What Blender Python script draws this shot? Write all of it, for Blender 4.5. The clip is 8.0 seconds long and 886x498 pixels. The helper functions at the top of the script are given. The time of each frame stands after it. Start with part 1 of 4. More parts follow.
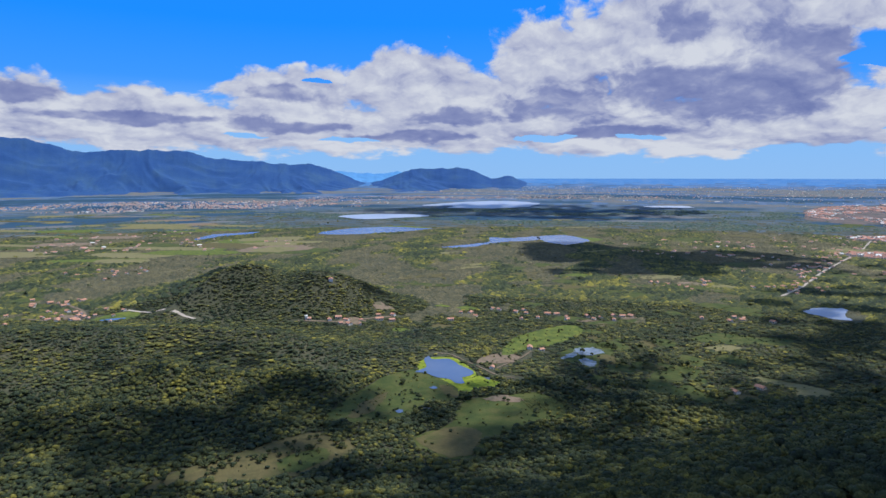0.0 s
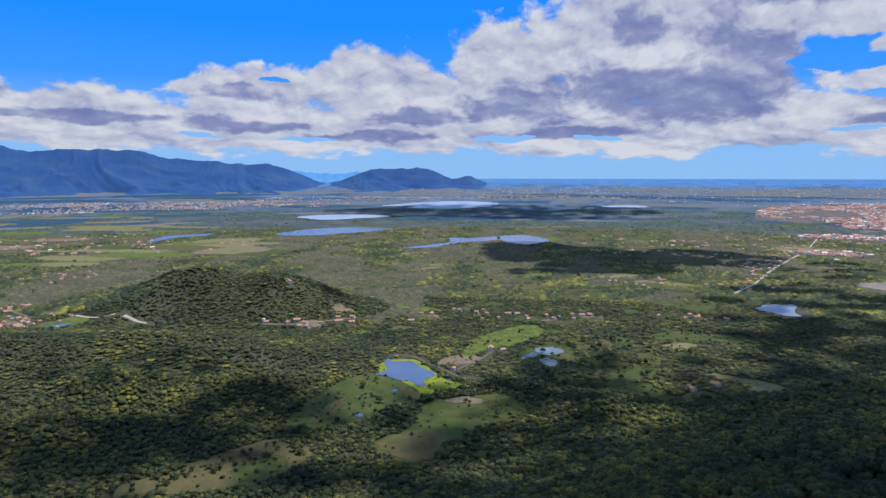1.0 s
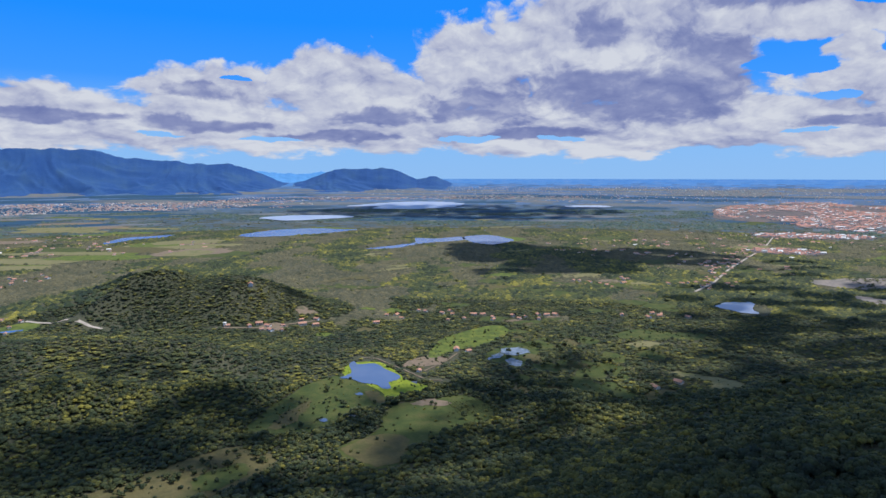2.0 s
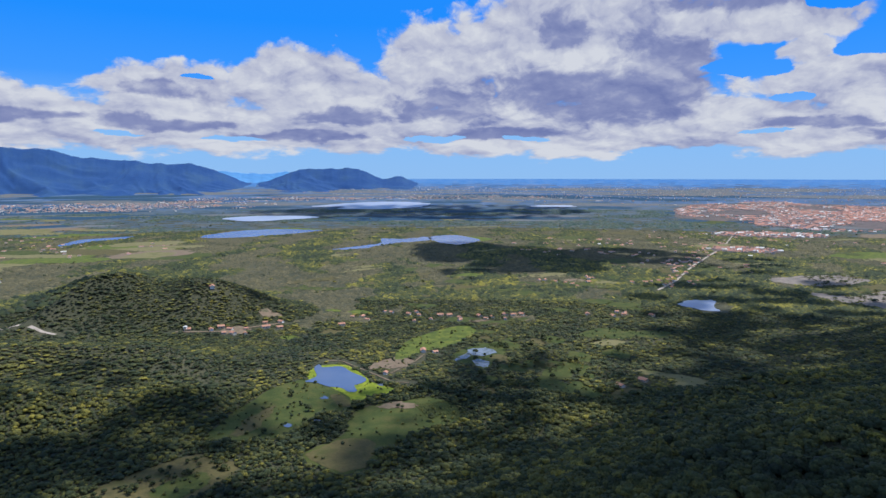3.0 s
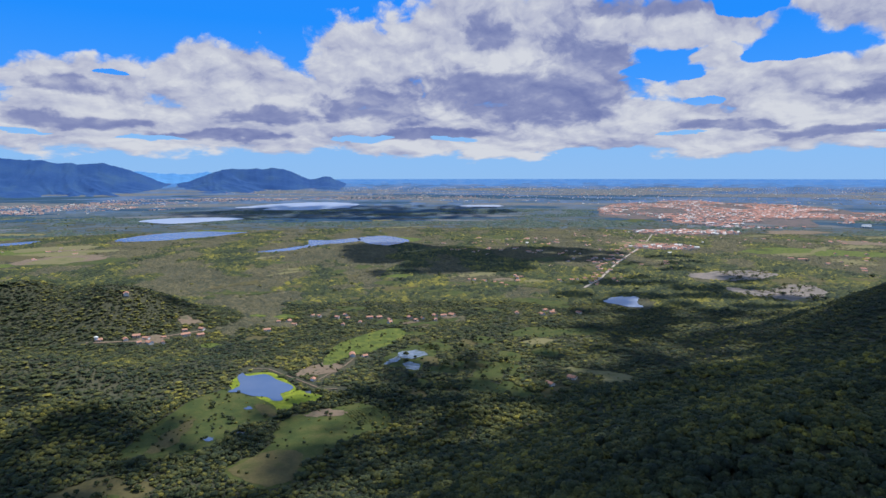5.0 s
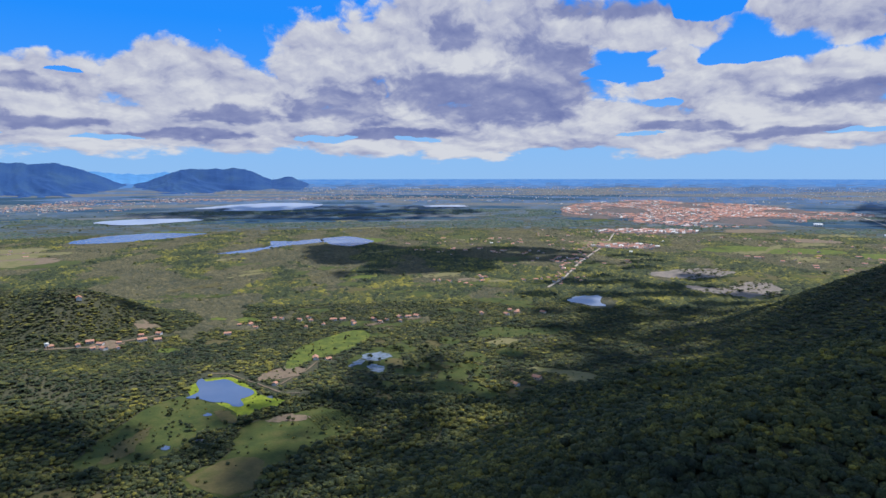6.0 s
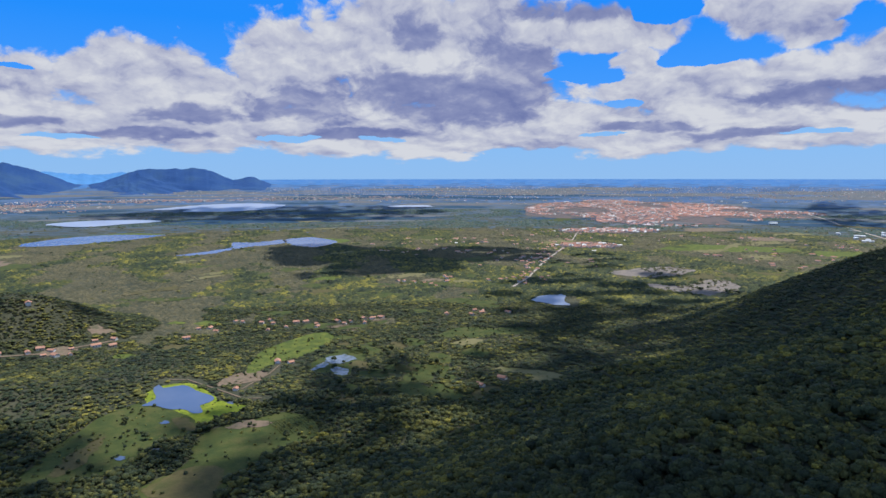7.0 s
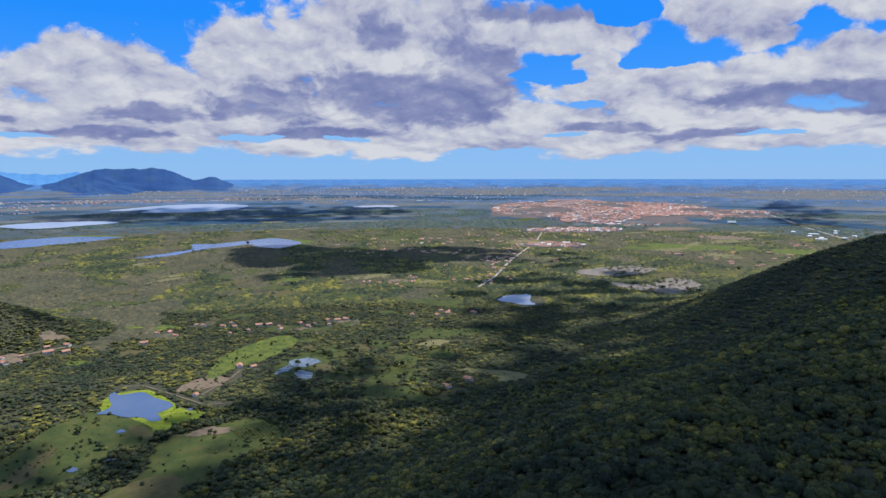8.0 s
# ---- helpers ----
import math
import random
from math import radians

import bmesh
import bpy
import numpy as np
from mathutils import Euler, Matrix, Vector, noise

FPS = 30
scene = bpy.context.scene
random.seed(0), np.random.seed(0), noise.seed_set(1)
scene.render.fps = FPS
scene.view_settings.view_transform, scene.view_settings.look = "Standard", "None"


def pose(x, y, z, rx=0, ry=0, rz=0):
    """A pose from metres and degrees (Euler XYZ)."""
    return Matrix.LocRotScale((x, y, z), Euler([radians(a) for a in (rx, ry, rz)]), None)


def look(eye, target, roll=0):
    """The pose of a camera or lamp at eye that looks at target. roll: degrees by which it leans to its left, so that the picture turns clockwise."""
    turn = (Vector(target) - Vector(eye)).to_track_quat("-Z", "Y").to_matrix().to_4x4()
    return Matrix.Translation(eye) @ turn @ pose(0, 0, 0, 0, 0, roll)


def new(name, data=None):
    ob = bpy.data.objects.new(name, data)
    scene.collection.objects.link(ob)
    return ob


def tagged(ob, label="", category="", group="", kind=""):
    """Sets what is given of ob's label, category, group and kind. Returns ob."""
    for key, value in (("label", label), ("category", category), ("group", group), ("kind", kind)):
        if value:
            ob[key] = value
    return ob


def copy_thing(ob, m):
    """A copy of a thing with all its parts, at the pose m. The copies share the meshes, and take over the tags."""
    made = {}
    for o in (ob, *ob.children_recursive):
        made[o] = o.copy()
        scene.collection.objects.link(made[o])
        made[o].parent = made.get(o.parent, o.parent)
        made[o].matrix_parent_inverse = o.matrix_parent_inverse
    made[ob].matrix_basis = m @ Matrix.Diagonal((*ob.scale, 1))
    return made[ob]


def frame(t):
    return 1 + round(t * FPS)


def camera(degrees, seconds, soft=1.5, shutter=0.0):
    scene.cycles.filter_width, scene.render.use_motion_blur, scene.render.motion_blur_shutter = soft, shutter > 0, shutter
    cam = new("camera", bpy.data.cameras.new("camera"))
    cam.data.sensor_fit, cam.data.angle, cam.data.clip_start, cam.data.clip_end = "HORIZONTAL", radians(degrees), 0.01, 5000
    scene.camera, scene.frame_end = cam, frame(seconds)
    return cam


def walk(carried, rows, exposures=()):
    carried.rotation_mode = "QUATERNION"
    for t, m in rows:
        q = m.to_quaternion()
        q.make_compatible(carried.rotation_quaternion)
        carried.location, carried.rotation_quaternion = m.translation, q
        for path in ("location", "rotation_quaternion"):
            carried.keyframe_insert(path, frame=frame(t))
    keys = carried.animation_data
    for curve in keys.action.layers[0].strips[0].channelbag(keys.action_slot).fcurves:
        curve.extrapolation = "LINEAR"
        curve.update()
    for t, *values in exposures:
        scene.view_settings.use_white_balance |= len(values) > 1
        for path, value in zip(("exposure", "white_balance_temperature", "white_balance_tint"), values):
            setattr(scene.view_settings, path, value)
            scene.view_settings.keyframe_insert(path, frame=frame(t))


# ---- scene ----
# A drone hovers along a forested mountainside, 240 m over a plain with ponds, villages and a far town.
cam = camera(69.15, 8.0)
PATH = [
    (0.0, -1.08, 2.79, 239.64, 0.000, -6.603, 0.031),
    (0.5, -0.74, 6.17, 239.70, -1.750, -6.593, 0.019),
    (1.0, -0.33, 9.48, 239.77, -3.527, -6.589, 0.007),
    (1.5, 0.22, 12.62, 239.91, -5.117, -6.580, 0.000),
    (3.0, 2.08, 21.76, 240.15, -9.637, -6.576, 0.000),
    (3.5, 2.91, 24.76, 240.19, -11.198, -6.574, 0.013),
    (4.0, 3.88, 27.63, 240.22, -12.781, -6.576, 0.026),
    (4.5, 4.89, 30.50, 240.22, -14.345, -6.573, 0.045),
    (6.0, 8.40, 38.82, 240.09, -19.087, -6.555, 0.063),
    (6.5, 9.87, 41.64, 240.06, -20.652, -6.556, 0.068),
    (7.0, 11.46, 44.47, 240.00, -22.216, -6.554, 0.080),
    (7.5, 13.10, 47.20, 239.99, -23.758, -6.556, 0.086),
    (8.0, 14.71, 49.81, 239.99, -25.275, -6.553, 0.090),
]
walk(cam, [(t, pose(x, y, z, 90 + pitch, roll, yaw)) for t, x, y, z, yaw, pitch, roll in PATH], [(0.0, 0.0, 5900.0, 10.0), (8.0, 0.0, 6080.0, 10.0)])

# ---- node helpers ----


def nodes_of(tree):
    tree.nodes.clear()

    def add(kind, links=None, **settings):
        n = tree.nodes.new(kind)
        for key, value in settings.items():
            if key == "ramp":
                el = n.color_ramp.elements
                while len(el) < len(value):
                    el.new(0.5)
                for e, (p, c) in zip(el, value):
                    e.position, e.color = p, (*c, 1)
            elif key == "op":
                n.operation = value
            elif key == "blend":
                n.data_type, n.blend_type = "RGBA", value
            elif key == "sky":
                n.sky_type = value
            elif key == "dims":
                n.noise_dimensions = value
            elif key == "feature":
                n.feature = value
        for key, value in (links or {}).items():
            s = n.inputs[key]
            if isinstance(value, bpy.types.NodeSocket):
                tree.links.new(value, s)
            else:
                s.default_value = value
        return n
    return add


def math_node(add, op, a, b=0.0, c=0.0):
    return add("ShaderNodeMath", {0: a, 1: b, 2: c}, op=op).outputs[0]


def mix_col(add, fac, a, b, blend="MIX"):
    n = add("ShaderNodeMix", {0: fac, 6: a, 7: b}, blend=blend)
    return n.outputs[2]


# ---- world: blue sky with cumulus, and one sun ----
SUN_BEARING, SUN_HEIGHT = 86.0, 66.0
world = bpy.data.worlds.new("sky")
scene.world = world
world.use_nodes = True
W = nodes_of(world.node_tree)
sky = W("ShaderNodeTexSky", sky="NISHITA")
sky.sun_disc = False
sky.sun_elevation, sky.sun_rotation = radians(SUN_HEIGHT), radians(SUN_BEARING)
sky.air_density, sky.dust_density, sky.ozone_density = 1.0, 0.6, 2.5
co = W("ShaderNodeTexCoord")
sep = W("ShaderNodeSeparateXYZ", {0: co.outputs["Generated"]})
bearing = math_node(W, "MULTIPLY", math_node(W, "ARCTAN2", sep.outputs[0], sep.outputs[1]), 57.29578)
height = math_node(W, "MULTIPLY", math_node(W, "ARCSINE", sep.outputs[2]), 57.29578)
flat = W("ShaderNodeCombineXYZ", {0: bearing, 1: height, 2: 0.0}).outputs[0]
# billows: the sky's chart is bent by noise before the clouds are laid on it
# low clouds lie farther off, so their heaps are flatter
low_at = math_node(W, "MULTIPLY", math_node(W, "LOGARITHM", math_node(W, "ADD", 1.0, math_node(W, "MULTIPLY", math_node(W, "MAXIMUM", height, -4.0), 1 / 6)), math.e), 24.0)
puff_at = W("ShaderNodeCombineXYZ", {0: bearing, 1: low_at, 2: 0.0}).outputs[0]
bend = W("ShaderNodeTexNoise", {"Vector": puff_at, "Scale": 0.2, "Detail": 6.0, "Roughness": 0.55}, dims="3D")
bent = W("ShaderNodeVectorMath", {0: bend.outputs["Color"], 1: (0.5, 0.5, 0.5)}, op="SUBTRACT").outputs[0]
puff_bent = W("ShaderNodeVectorMath", {0: bent, 1: (3.2, 3.2, 0.0), 2: puff_at}, op="MULTIPLY_ADD").outputs[0]
bent = W("ShaderNodeVectorMath", {0: bent, 1: (4.5, 2.0, 0.0), 2: flat}, op="MULTIPLY_ADD").outputs[0]


def heaps(rows, chart):
    """1 at the middle of the heaps (bearing, height, half width, half height in degrees), 0 at their rims."""
    low = None
    for b, e, rb, re in rows:
        d = W("ShaderNodeVectorMath", {0: chart, 1: (1 / rb, 1 / re, 0), 2: (-b / rb, -e / re, 0)}, op="MULTIPLY_ADD").outputs[0]
        d = W("ShaderNodeVectorMath", {0: d}, op="LENGTH").outputs["Value"]
        low = d if low is None else W("ShaderNodeMath", {0: low, 1: d, 2: 0.12}, op="SMOOTH_MIN").outputs[0]
    return math_node(W, "SUBTRACT", 1.0, low)


HEAPS = [(-37, 4.6, 10, 4.0), (-25, 4.6, 8, 2.9), (-13, 7.0, 7.5, 2.9), (-3, 7.6, 7, 3.8), (2, 5.0, 9, 4.0), (10, 8.8, 6.5, 5.0),
         (18, 11.0, 10, 7.0), (26, 10.5, 7, 6.0), (26, 6.5, 6.5, 3.5), (36.5, 11.9, 7.5, 2.0), (48.5, 12.3, 5.3, 2.7), (45, 6.9, 14, 2.7),
         (57, 7.6, 8, 2.9), (59, 13.0, 5.5, 2.3), (38.4, 9.7, 2.2, 1.4), (51.5, 10.4, 3, 1.0)]
BANKS = [(12, 4.0, 85, 2.5), (100, 14, 30, 9), (160, 10, 20, 6), (-100, 16, 35, 8), (30, 34, 30, 9), (-60, 45, 25, 12), (140, 50, 40, 14), (-150, 35, 40, 12)]
GAPS = [(34.2, 8.3, 3.6, 0.8), (43.5, 9.4, 3.6, 0.9), (-10.8, 8.0, 1.5, 0.25), (37.5, 5.9, 2.0, 0.3), (41, 13.2, 3.2, 1.0), (9, 3.3, 3.5, 0.35), (-8, 3.1, 3.0, 0.3), (17, 3.0, 2.5, 0.25), (-17, 3.4, 2.5, 0.25), (52, 3.2, 3.0, 0.25), (36, 3.4, 2.5, 0.25)]
SHADES = [(22, 7.0, 10.5, 2.6), (28, 8.0, 5.0, 3.2), (11, 6.0, 6, 1.5), (20, 12.0, 2.0, 1.8), (33, 13.6, 5, 1.0), (57, 5.9, 10, 1.2), (-14, 4.2, 7, 0.5), (1.0, 5.2, 4, 0.8),
          (-26, 4.6, 9, 0.5), (40, 4.0, 5, 0.5), (-3, 3.3, 6, 0.4), (14, 3.4, 5, 0.5), (47, 3.3, 5, 0.5), (-14, 6.8, 3, 0.8), (-34, 6.0, 4, 0.8)]
cover = heaps(HEAPS + BANKS, bent)
gap = heaps(GAPS, bent)
shade = heaps(SHADES, bent)


def puffs(away):
    """How thick the cloud stands at a place of the chart: round heaps that carry smaller ones."""
    at = W("ShaderNodeVectorMath", {0: puff_bent, 1: away}, op="ADD").outputs[0]
    big = W("ShaderNodeTexVoronoi", {"Vector": at, "Scale": 0.15, "Detail": 4.0, "Roughness": 0.5, "Lacunarity": 2.3, "Smoothness": 0.6}, feature="SMOOTH_F1")
    soft = W("ShaderNodeTexNoise", {"Vector": at, "Scale": 0.35, "Detail": 7.0, "Roughness": 0.58}, dims="3D").outputs["Fac"]
    return math_node(W, "SUBTRACT", math_node(W, "MULTIPLY", soft, 0.7), math_node(W, "MULTIPLY", big.outputs["Distance"], 0.75))


thick = puffs((0.0, 0.0, 0.0))
dense = math_node(W, "ADD", math_node(W, "MULTIPLY_ADD", thick, 0.85, 0.27), cover)
dense = math_node(W, "SUBTRACT", dense, math_node(W, "MULTIPLY", math_node(W, "MAXIMUM", gap, 0.0), 2.2))
mask = W("ShaderNodeMapRange", {0: dense, 1: 0.0, 2: 0.2})
mask.interpolation_type = "SMOOTHSTEP"
# the sun stands high to the right: what has less cloud above it is bright
near_top = math_node(W, "SUBTRACT", thick, puffs((0.35, 0.9, 0.0)))
far_top = math_node(W, "SUBTRACT", thick, puffs((1.0, 3.2, 0.0)))
relief = math_node(W, "MULTIPLY_ADD", near_top, 0.75, math_node(W, "MULTIPLY_ADD", far_top, 0.55, 0.70))
dark = W("ShaderNodeMapRange", {0: math_node(W, "MULTIPLY_ADD", far_top, -0.7, shade), 1: -0.22, 2: 0.34})
dark.interpolation_type = "SMOOTHSTEP"
lit = math_node(W, "SUBTRACT", math_node(W, "MULTIPLY", relief, math_node(W, "MULTIPLY_ADD", dark.outputs[0], -0.25, 1.0)), math_node(W, "MULTIPLY", dark.outputs[0], 0.27))
cloud = W("ShaderNodeValToRGB", {0: lit}, ramp=[(0.0, (0.17, 0.20, 0.39)), (0.28, (0.26, 0.285, 0.46)), (0.58, (0.47, 0.48, 0.58)), (0.95, (0.68, 0.675, 0.69))]).outputs[0]
blue = W("ShaderNodeVectorMath", {0: sky.outputs[0], 3: 0.085}, op="SCALE").outputs[0]
air = W("ShaderNodeValToRGB", {0: math_node(W, "MULTIPLY", height, 1 / 60)}, ramp=[(0.0, (0.30, 0.52, 0.82)), (0.06, (0.25, 0.50, 0.86)), (0.13, (0.06, 0.32, 0.93)), (0.21, (0.022, 0.27, 0.93)), (0.32, (0.025, 0.25, 0.9)), (0.5, (0.26, 0.42, 0.74)), (1.0, (0.34, 0.48, 0.72))]).outputs[0]
blue = mix_col(W, 0.97, blue, air)
full = mix_col(W, mask.outputs[0], blue, cloud)
back = W("ShaderNodeBackground", {"Color": full, "Strength": 1.0})
W("ShaderNodeOutputWorld", {"Surface": back.outputs[0]})

sun = new("sun", bpy.data.lights.new("sun", "SUN"))
sun.data.energy, sun.data.angle, sun.data.color = 4.6, radians(1.2), (1.0, 0.95, 0.86)
sb, sh = radians(SUN_BEARING), radians(SUN_HEIGHT)
SUN_WAY = Vector((math.sin(sb) * math.cos(sh), math.cos(sb) * math.cos(sh), math.sin(sh)))
sun.matrix_world = look(SUN_WAY * 1000, (0, 0, 0))

# ---- materials ----


def material(name, build, rough=0.9, bump=None, spec=0.2):
    m = bpy.data.materials.new(name)
    m.use_nodes = True
    A = nodes_of(m.node_tree)
    b = A("ShaderNodeBsdfPrincipled", {"Roughness": rough, "Specular IOR Level": spec})
    A("ShaderNodeOutputMaterial", {"Surface": b.outputs[0]})
    colour, relief_value = build(A, b)
    s = b.inputs["Base Color"]
    if isinstance(colour, bpy.types.NodeSocket):
        m.node_tree.links.new(colour, s)
    else:
        s.default_value = (*colour, 1)
    if relief_value is not None:
        n = A("ShaderNodeBump", {"Height": relief_value, "Distance": bump or 0.5, "Strength": 0.8})
        m.node_tree.links.new(n.outputs[0], b.inputs["Normal"])
    return m


def noise_at(A, scale, detail=5.0, rough=0.6, vec=None, stretch=None):
    if vec is None:
        vec = A("ShaderNodeTexCoord").outputs["Object"]
    if stretch:
        vec = A("ShaderNodeVectorMath", {0: vec, 1: stretch}, op="MULTIPLY").outputs[0]
    return A("ShaderNodeTexNoise", {"Vector": vec, "Scale": scale, "Detail": detail, "Roughness": rough}, dims="3D").outputs["Fac"]


def ramp(A, fac, *stops):
    return A("ShaderNodeValToRGB", {0: fac}, ramp=list(stops)).outputs[0]


def two_scale(c1, c2, c3, big, small, amount=0.5):
    """A colour that wanders between three tones over big metres, with small grain."""
    def build(A, b):
        n = noise_at(A, 1 / big, 4)
        col = ramp(A, n, (0.3, c1), (0.5, c2), (0.7, c3))
        g = noise_at(A, 1 / small, 6, 0.7)
        return mix_col(A, amount, col, ramp(A, g, (0.25, (0.25, 0.25, 0.25)), (0.75, (1.0, 1.0, 1.0))), "MULTIPLY"), g
    return build


def foliage_colour(*tones):
    """Leaves: each tree has its own tone, each spray of leaves a little of its own, and whole groves differ."""
    def build(A, b):
        isle = A("ShaderNodeNewGeometry").outputs["Random Per Island"]
        own = A("ShaderNodeAttribute")
        own.attribute_name = "tone"
        broad = noise_at(A, 1 / 110, 4)
        f = math_node(A, "MULTIPLY_ADD", isle, 0.38, math_node(A, "MULTIPLY", own.outputs["Fac"], 0.6))
        f = math_node(A, "ADD", f, math_node(A, "MULTIPLY_ADD", broad, 1.5, -0.70))
        col = ramp(A, f, *[(i / (len(tones) - 1), c) for i, c in enumerate(tones)])
        leaf = noise_at(A, 1.25, 5, 0.8)
        return mix_col(A, 0.9, col, ramp(A, leaf, (0.34, (0.30, 0.33, 0.32)), (0.5, (0.95, 0.95, 0.95)), (0.66, (1.7, 1.6, 1.4))), "MULTIPLY"), leaf
    return build


M_GROUND = material("scrubland", two_scale((0.052, 0.058, 0.034), (0.078, 0.080, 0.047), (0.112, 0.104, 0.062), 140, 5, 0.6), 0.95, 1.2)
# Scrub for beyond 3 km, its leaf tones blued to stand for haze.
M_FAR_SCRUB = material("haze_scrub_foliage", foliage_colour((0.035, 0.065, 0.06), (0.055, 0.085, 0.07), (0.10, 0.115, 0.085)), 0.85, 0.5)
M_PALE = material("pale_stubble", two_scale((0.13, 0.135, 0.045), (0.21, 0.185, 0.085), (0.17, 0.16, 0.058), 40, 4, 0.45), 0.95, 0.2)
M_LEAF = material("foliage", foliage_colour((0.014, 0.023, 0.014), (0.027, 0.039, 0.019), (0.049, 0.061, 0.024), (0.104, 0.103, 0.027), (0.215, 0.19, 0.035)), 0.8, 0.5)
M_SCRUB = material("scrub_foliage", foliage_colour((0.050, 0.052, 0.032), (0.087, 0.082, 0.047), (0.142, 0.123, 0.066)), 0.85, 0.5)
M_MEADOW = material("meadow_grass", two_scale((0.040, 0.062, 0.017), (0.075, 0.093, 0.023), (0.112, 0.110, 0.033), 20, 2.0, 0.55), 0.95, 0.2)
M_LIME = material("fresh_green_grass", two_scale((0.060, 0.085, 0.022), (0.11, 0.14, 0.026), (0.19, 0.20, 0.036), 14, 1.6, 0.5), 0.95, 0.2)
M_REED = material("reed_grass", two_scale((0.11, 0.155, 0.02), (0.21, 0.26, 0.022), (0.35, 0.37, 0.034), 14, 1.6, 0.5), 0.95, 0.2)
M_DRY = material("dry_grass", two_scale((0.075, 0.072, 0.028), (0.13, 0.108, 0.044), (0.085, 0.09, 0.028), 18, 1.6, 0.55), 0.95, 0.2)
M_SOIL = material("bare_soil", two_scale((0.15, 0.115, 0.075), (0.24, 0.175, 0.12), (0.13, 0.12, 0.07), 14, 2, 0.5), 0.95, 0.2)
M_ROCK = material("quarry_ground", two_scale((0.20, 0.18, 0.16), (0.30, 0.25, 0.21), (0.12, 0.12, 0.11), 40, 5, 0.6), 0.95, 0.3)
M_ROAD = material("dirt_road", two_scale((0.38, 0.32, 0.26), (0.45, 0.38, 0.31), (0.32, 0.27, 0.22), 40, 3, 0.35), 0.95)
M_CITY_SOIL = material("town_soil", two_scale((0.095, 0.095, 0.09), (0.17, 0.13, 0.12), (0.07, 0.085, 0.085), 60, 12, 0.5), 0.95)
# Far ground tones: blue haze is painted into the base colours.
M_FAR_PLAIN = material("haze_blue_farmland", two_scale((0.055, 0.09, 0.125), (0.08, 0.115, 0.145), (0.14, 0.155, 0.165), 130, 12, 0.5), 0.95)
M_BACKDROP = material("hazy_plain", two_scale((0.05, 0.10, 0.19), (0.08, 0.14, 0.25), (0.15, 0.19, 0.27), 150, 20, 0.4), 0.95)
# Mountain forest, its blue being aerial haze put into the colour.
M_MOUNTAIN = material("haze_blue_forest", two_scale((0.022, 0.068, 0.205), (0.030, 0.082, 0.22), (0.042, 0.098, 0.21), 120, 9, 0.25), 0.95, 2)
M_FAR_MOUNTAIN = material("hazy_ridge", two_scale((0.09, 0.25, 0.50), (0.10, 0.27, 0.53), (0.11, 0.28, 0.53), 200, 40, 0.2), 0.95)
# The last ground before the sky, bluest, with haze in its colour.
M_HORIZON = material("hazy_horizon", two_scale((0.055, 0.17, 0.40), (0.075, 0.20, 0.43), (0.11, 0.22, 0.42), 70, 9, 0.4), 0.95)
# Woods and fields far off: blue-grey because haze is in the colour.
M_FAR_WOOD = material("haze_blue_woods", two_scale((0.02, 0.055, 0.10), (0.028, 0.07, 0.12), (0.04, 0.085, 0.13), 80, 9, 0.4), 0.95)
M_FAR_FIELD = material("haze_pale_fields", two_scale((0.11, 0.135, 0.15), (0.17, 0.165, 0.16), (0.10, 0.14, 0.17), 60, 9, 0.5), 0.95)
# Lake waters: the sky's pale reflection is put into the base colour.
M_LAKE = material("sky_pale_lake_water", lambda A, b: (ramp(A, noise_at(A, 0.006, 4), (0.3, (0.26, 0.30, 0.39)), (0.7, (0.35, 0.385, 0.46))), None), 0.4, None, 0.4)
M_BLUE_LAKE = material("blue_lake_water", lambda A, b: (ramp(A, noise_at(A, 0.006, 4), (0.3, (0.10, 0.14, 0.25)), (0.7, (0.16, 0.20, 0.30))), None), 0.25, None, 0.4)
# Green marsh with silvery water sheen painted as lighter patches.
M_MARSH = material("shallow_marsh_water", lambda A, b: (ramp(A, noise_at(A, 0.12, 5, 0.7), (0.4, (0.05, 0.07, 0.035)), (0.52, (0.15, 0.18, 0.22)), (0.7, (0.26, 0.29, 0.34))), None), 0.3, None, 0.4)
M_TRUNK = material("bark", two_scale((0.10, 0.075, 0.05), (0.14, 0.11, 0.08), (0.08, 0.06, 0.04), 2, 0.3), 0.95, 0.05)
M_ROOF = material("terracotta_roof", two_scale((0.43, 0.21, 0.135), (0.52, 0.28, 0.19), (0.36, 0.19, 0.14), 15, 0.8, 0.35), 0.9)
M_WALL = material("plaster_wall", two_scale((0.55, 0.48, 0.40), (0.62, 0.56, 0.48), (0.50, 0.42, 0.34), 8, 0.7, 0.2), 0.9)
M_WHITE = material("white_plaster", two_scale((0.72, 0.70, 0.66), (0.78, 0.76, 0.72), (0.66, 0.64, 0.6), 8, 0.7, 0.2), 0.9)
# Tiles of the far towns, slightly pinker for haze in the colour.
M_ROOF_FAR = material("far_tile_roof", two_scale((0.46, 0.21, 0.155), (0.54, 0.28, 0.20), (0.38, 0.19, 0.155), 40, 6, 0.3), 0.9)
M_SHEET = material("sheet_metal_roof", two_scale((0.62, 0.64, 0.66), (0.70, 0.71, 0.72), (0.56, 0.58, 0.6), 12, 1.5, 0.2), 0.5)
M_STONE = material("granite", two_scale((0.34, 0.33, 0.31), (0.46, 0.45, 0.42), (0.26, 0.25, 0.23), 2, 0.2, 0.4), 0.9, 0.05)
M_DARK = material("dark_opening", lambda A, b: ((0.03, 0.03, 0.03), None), 0.6)


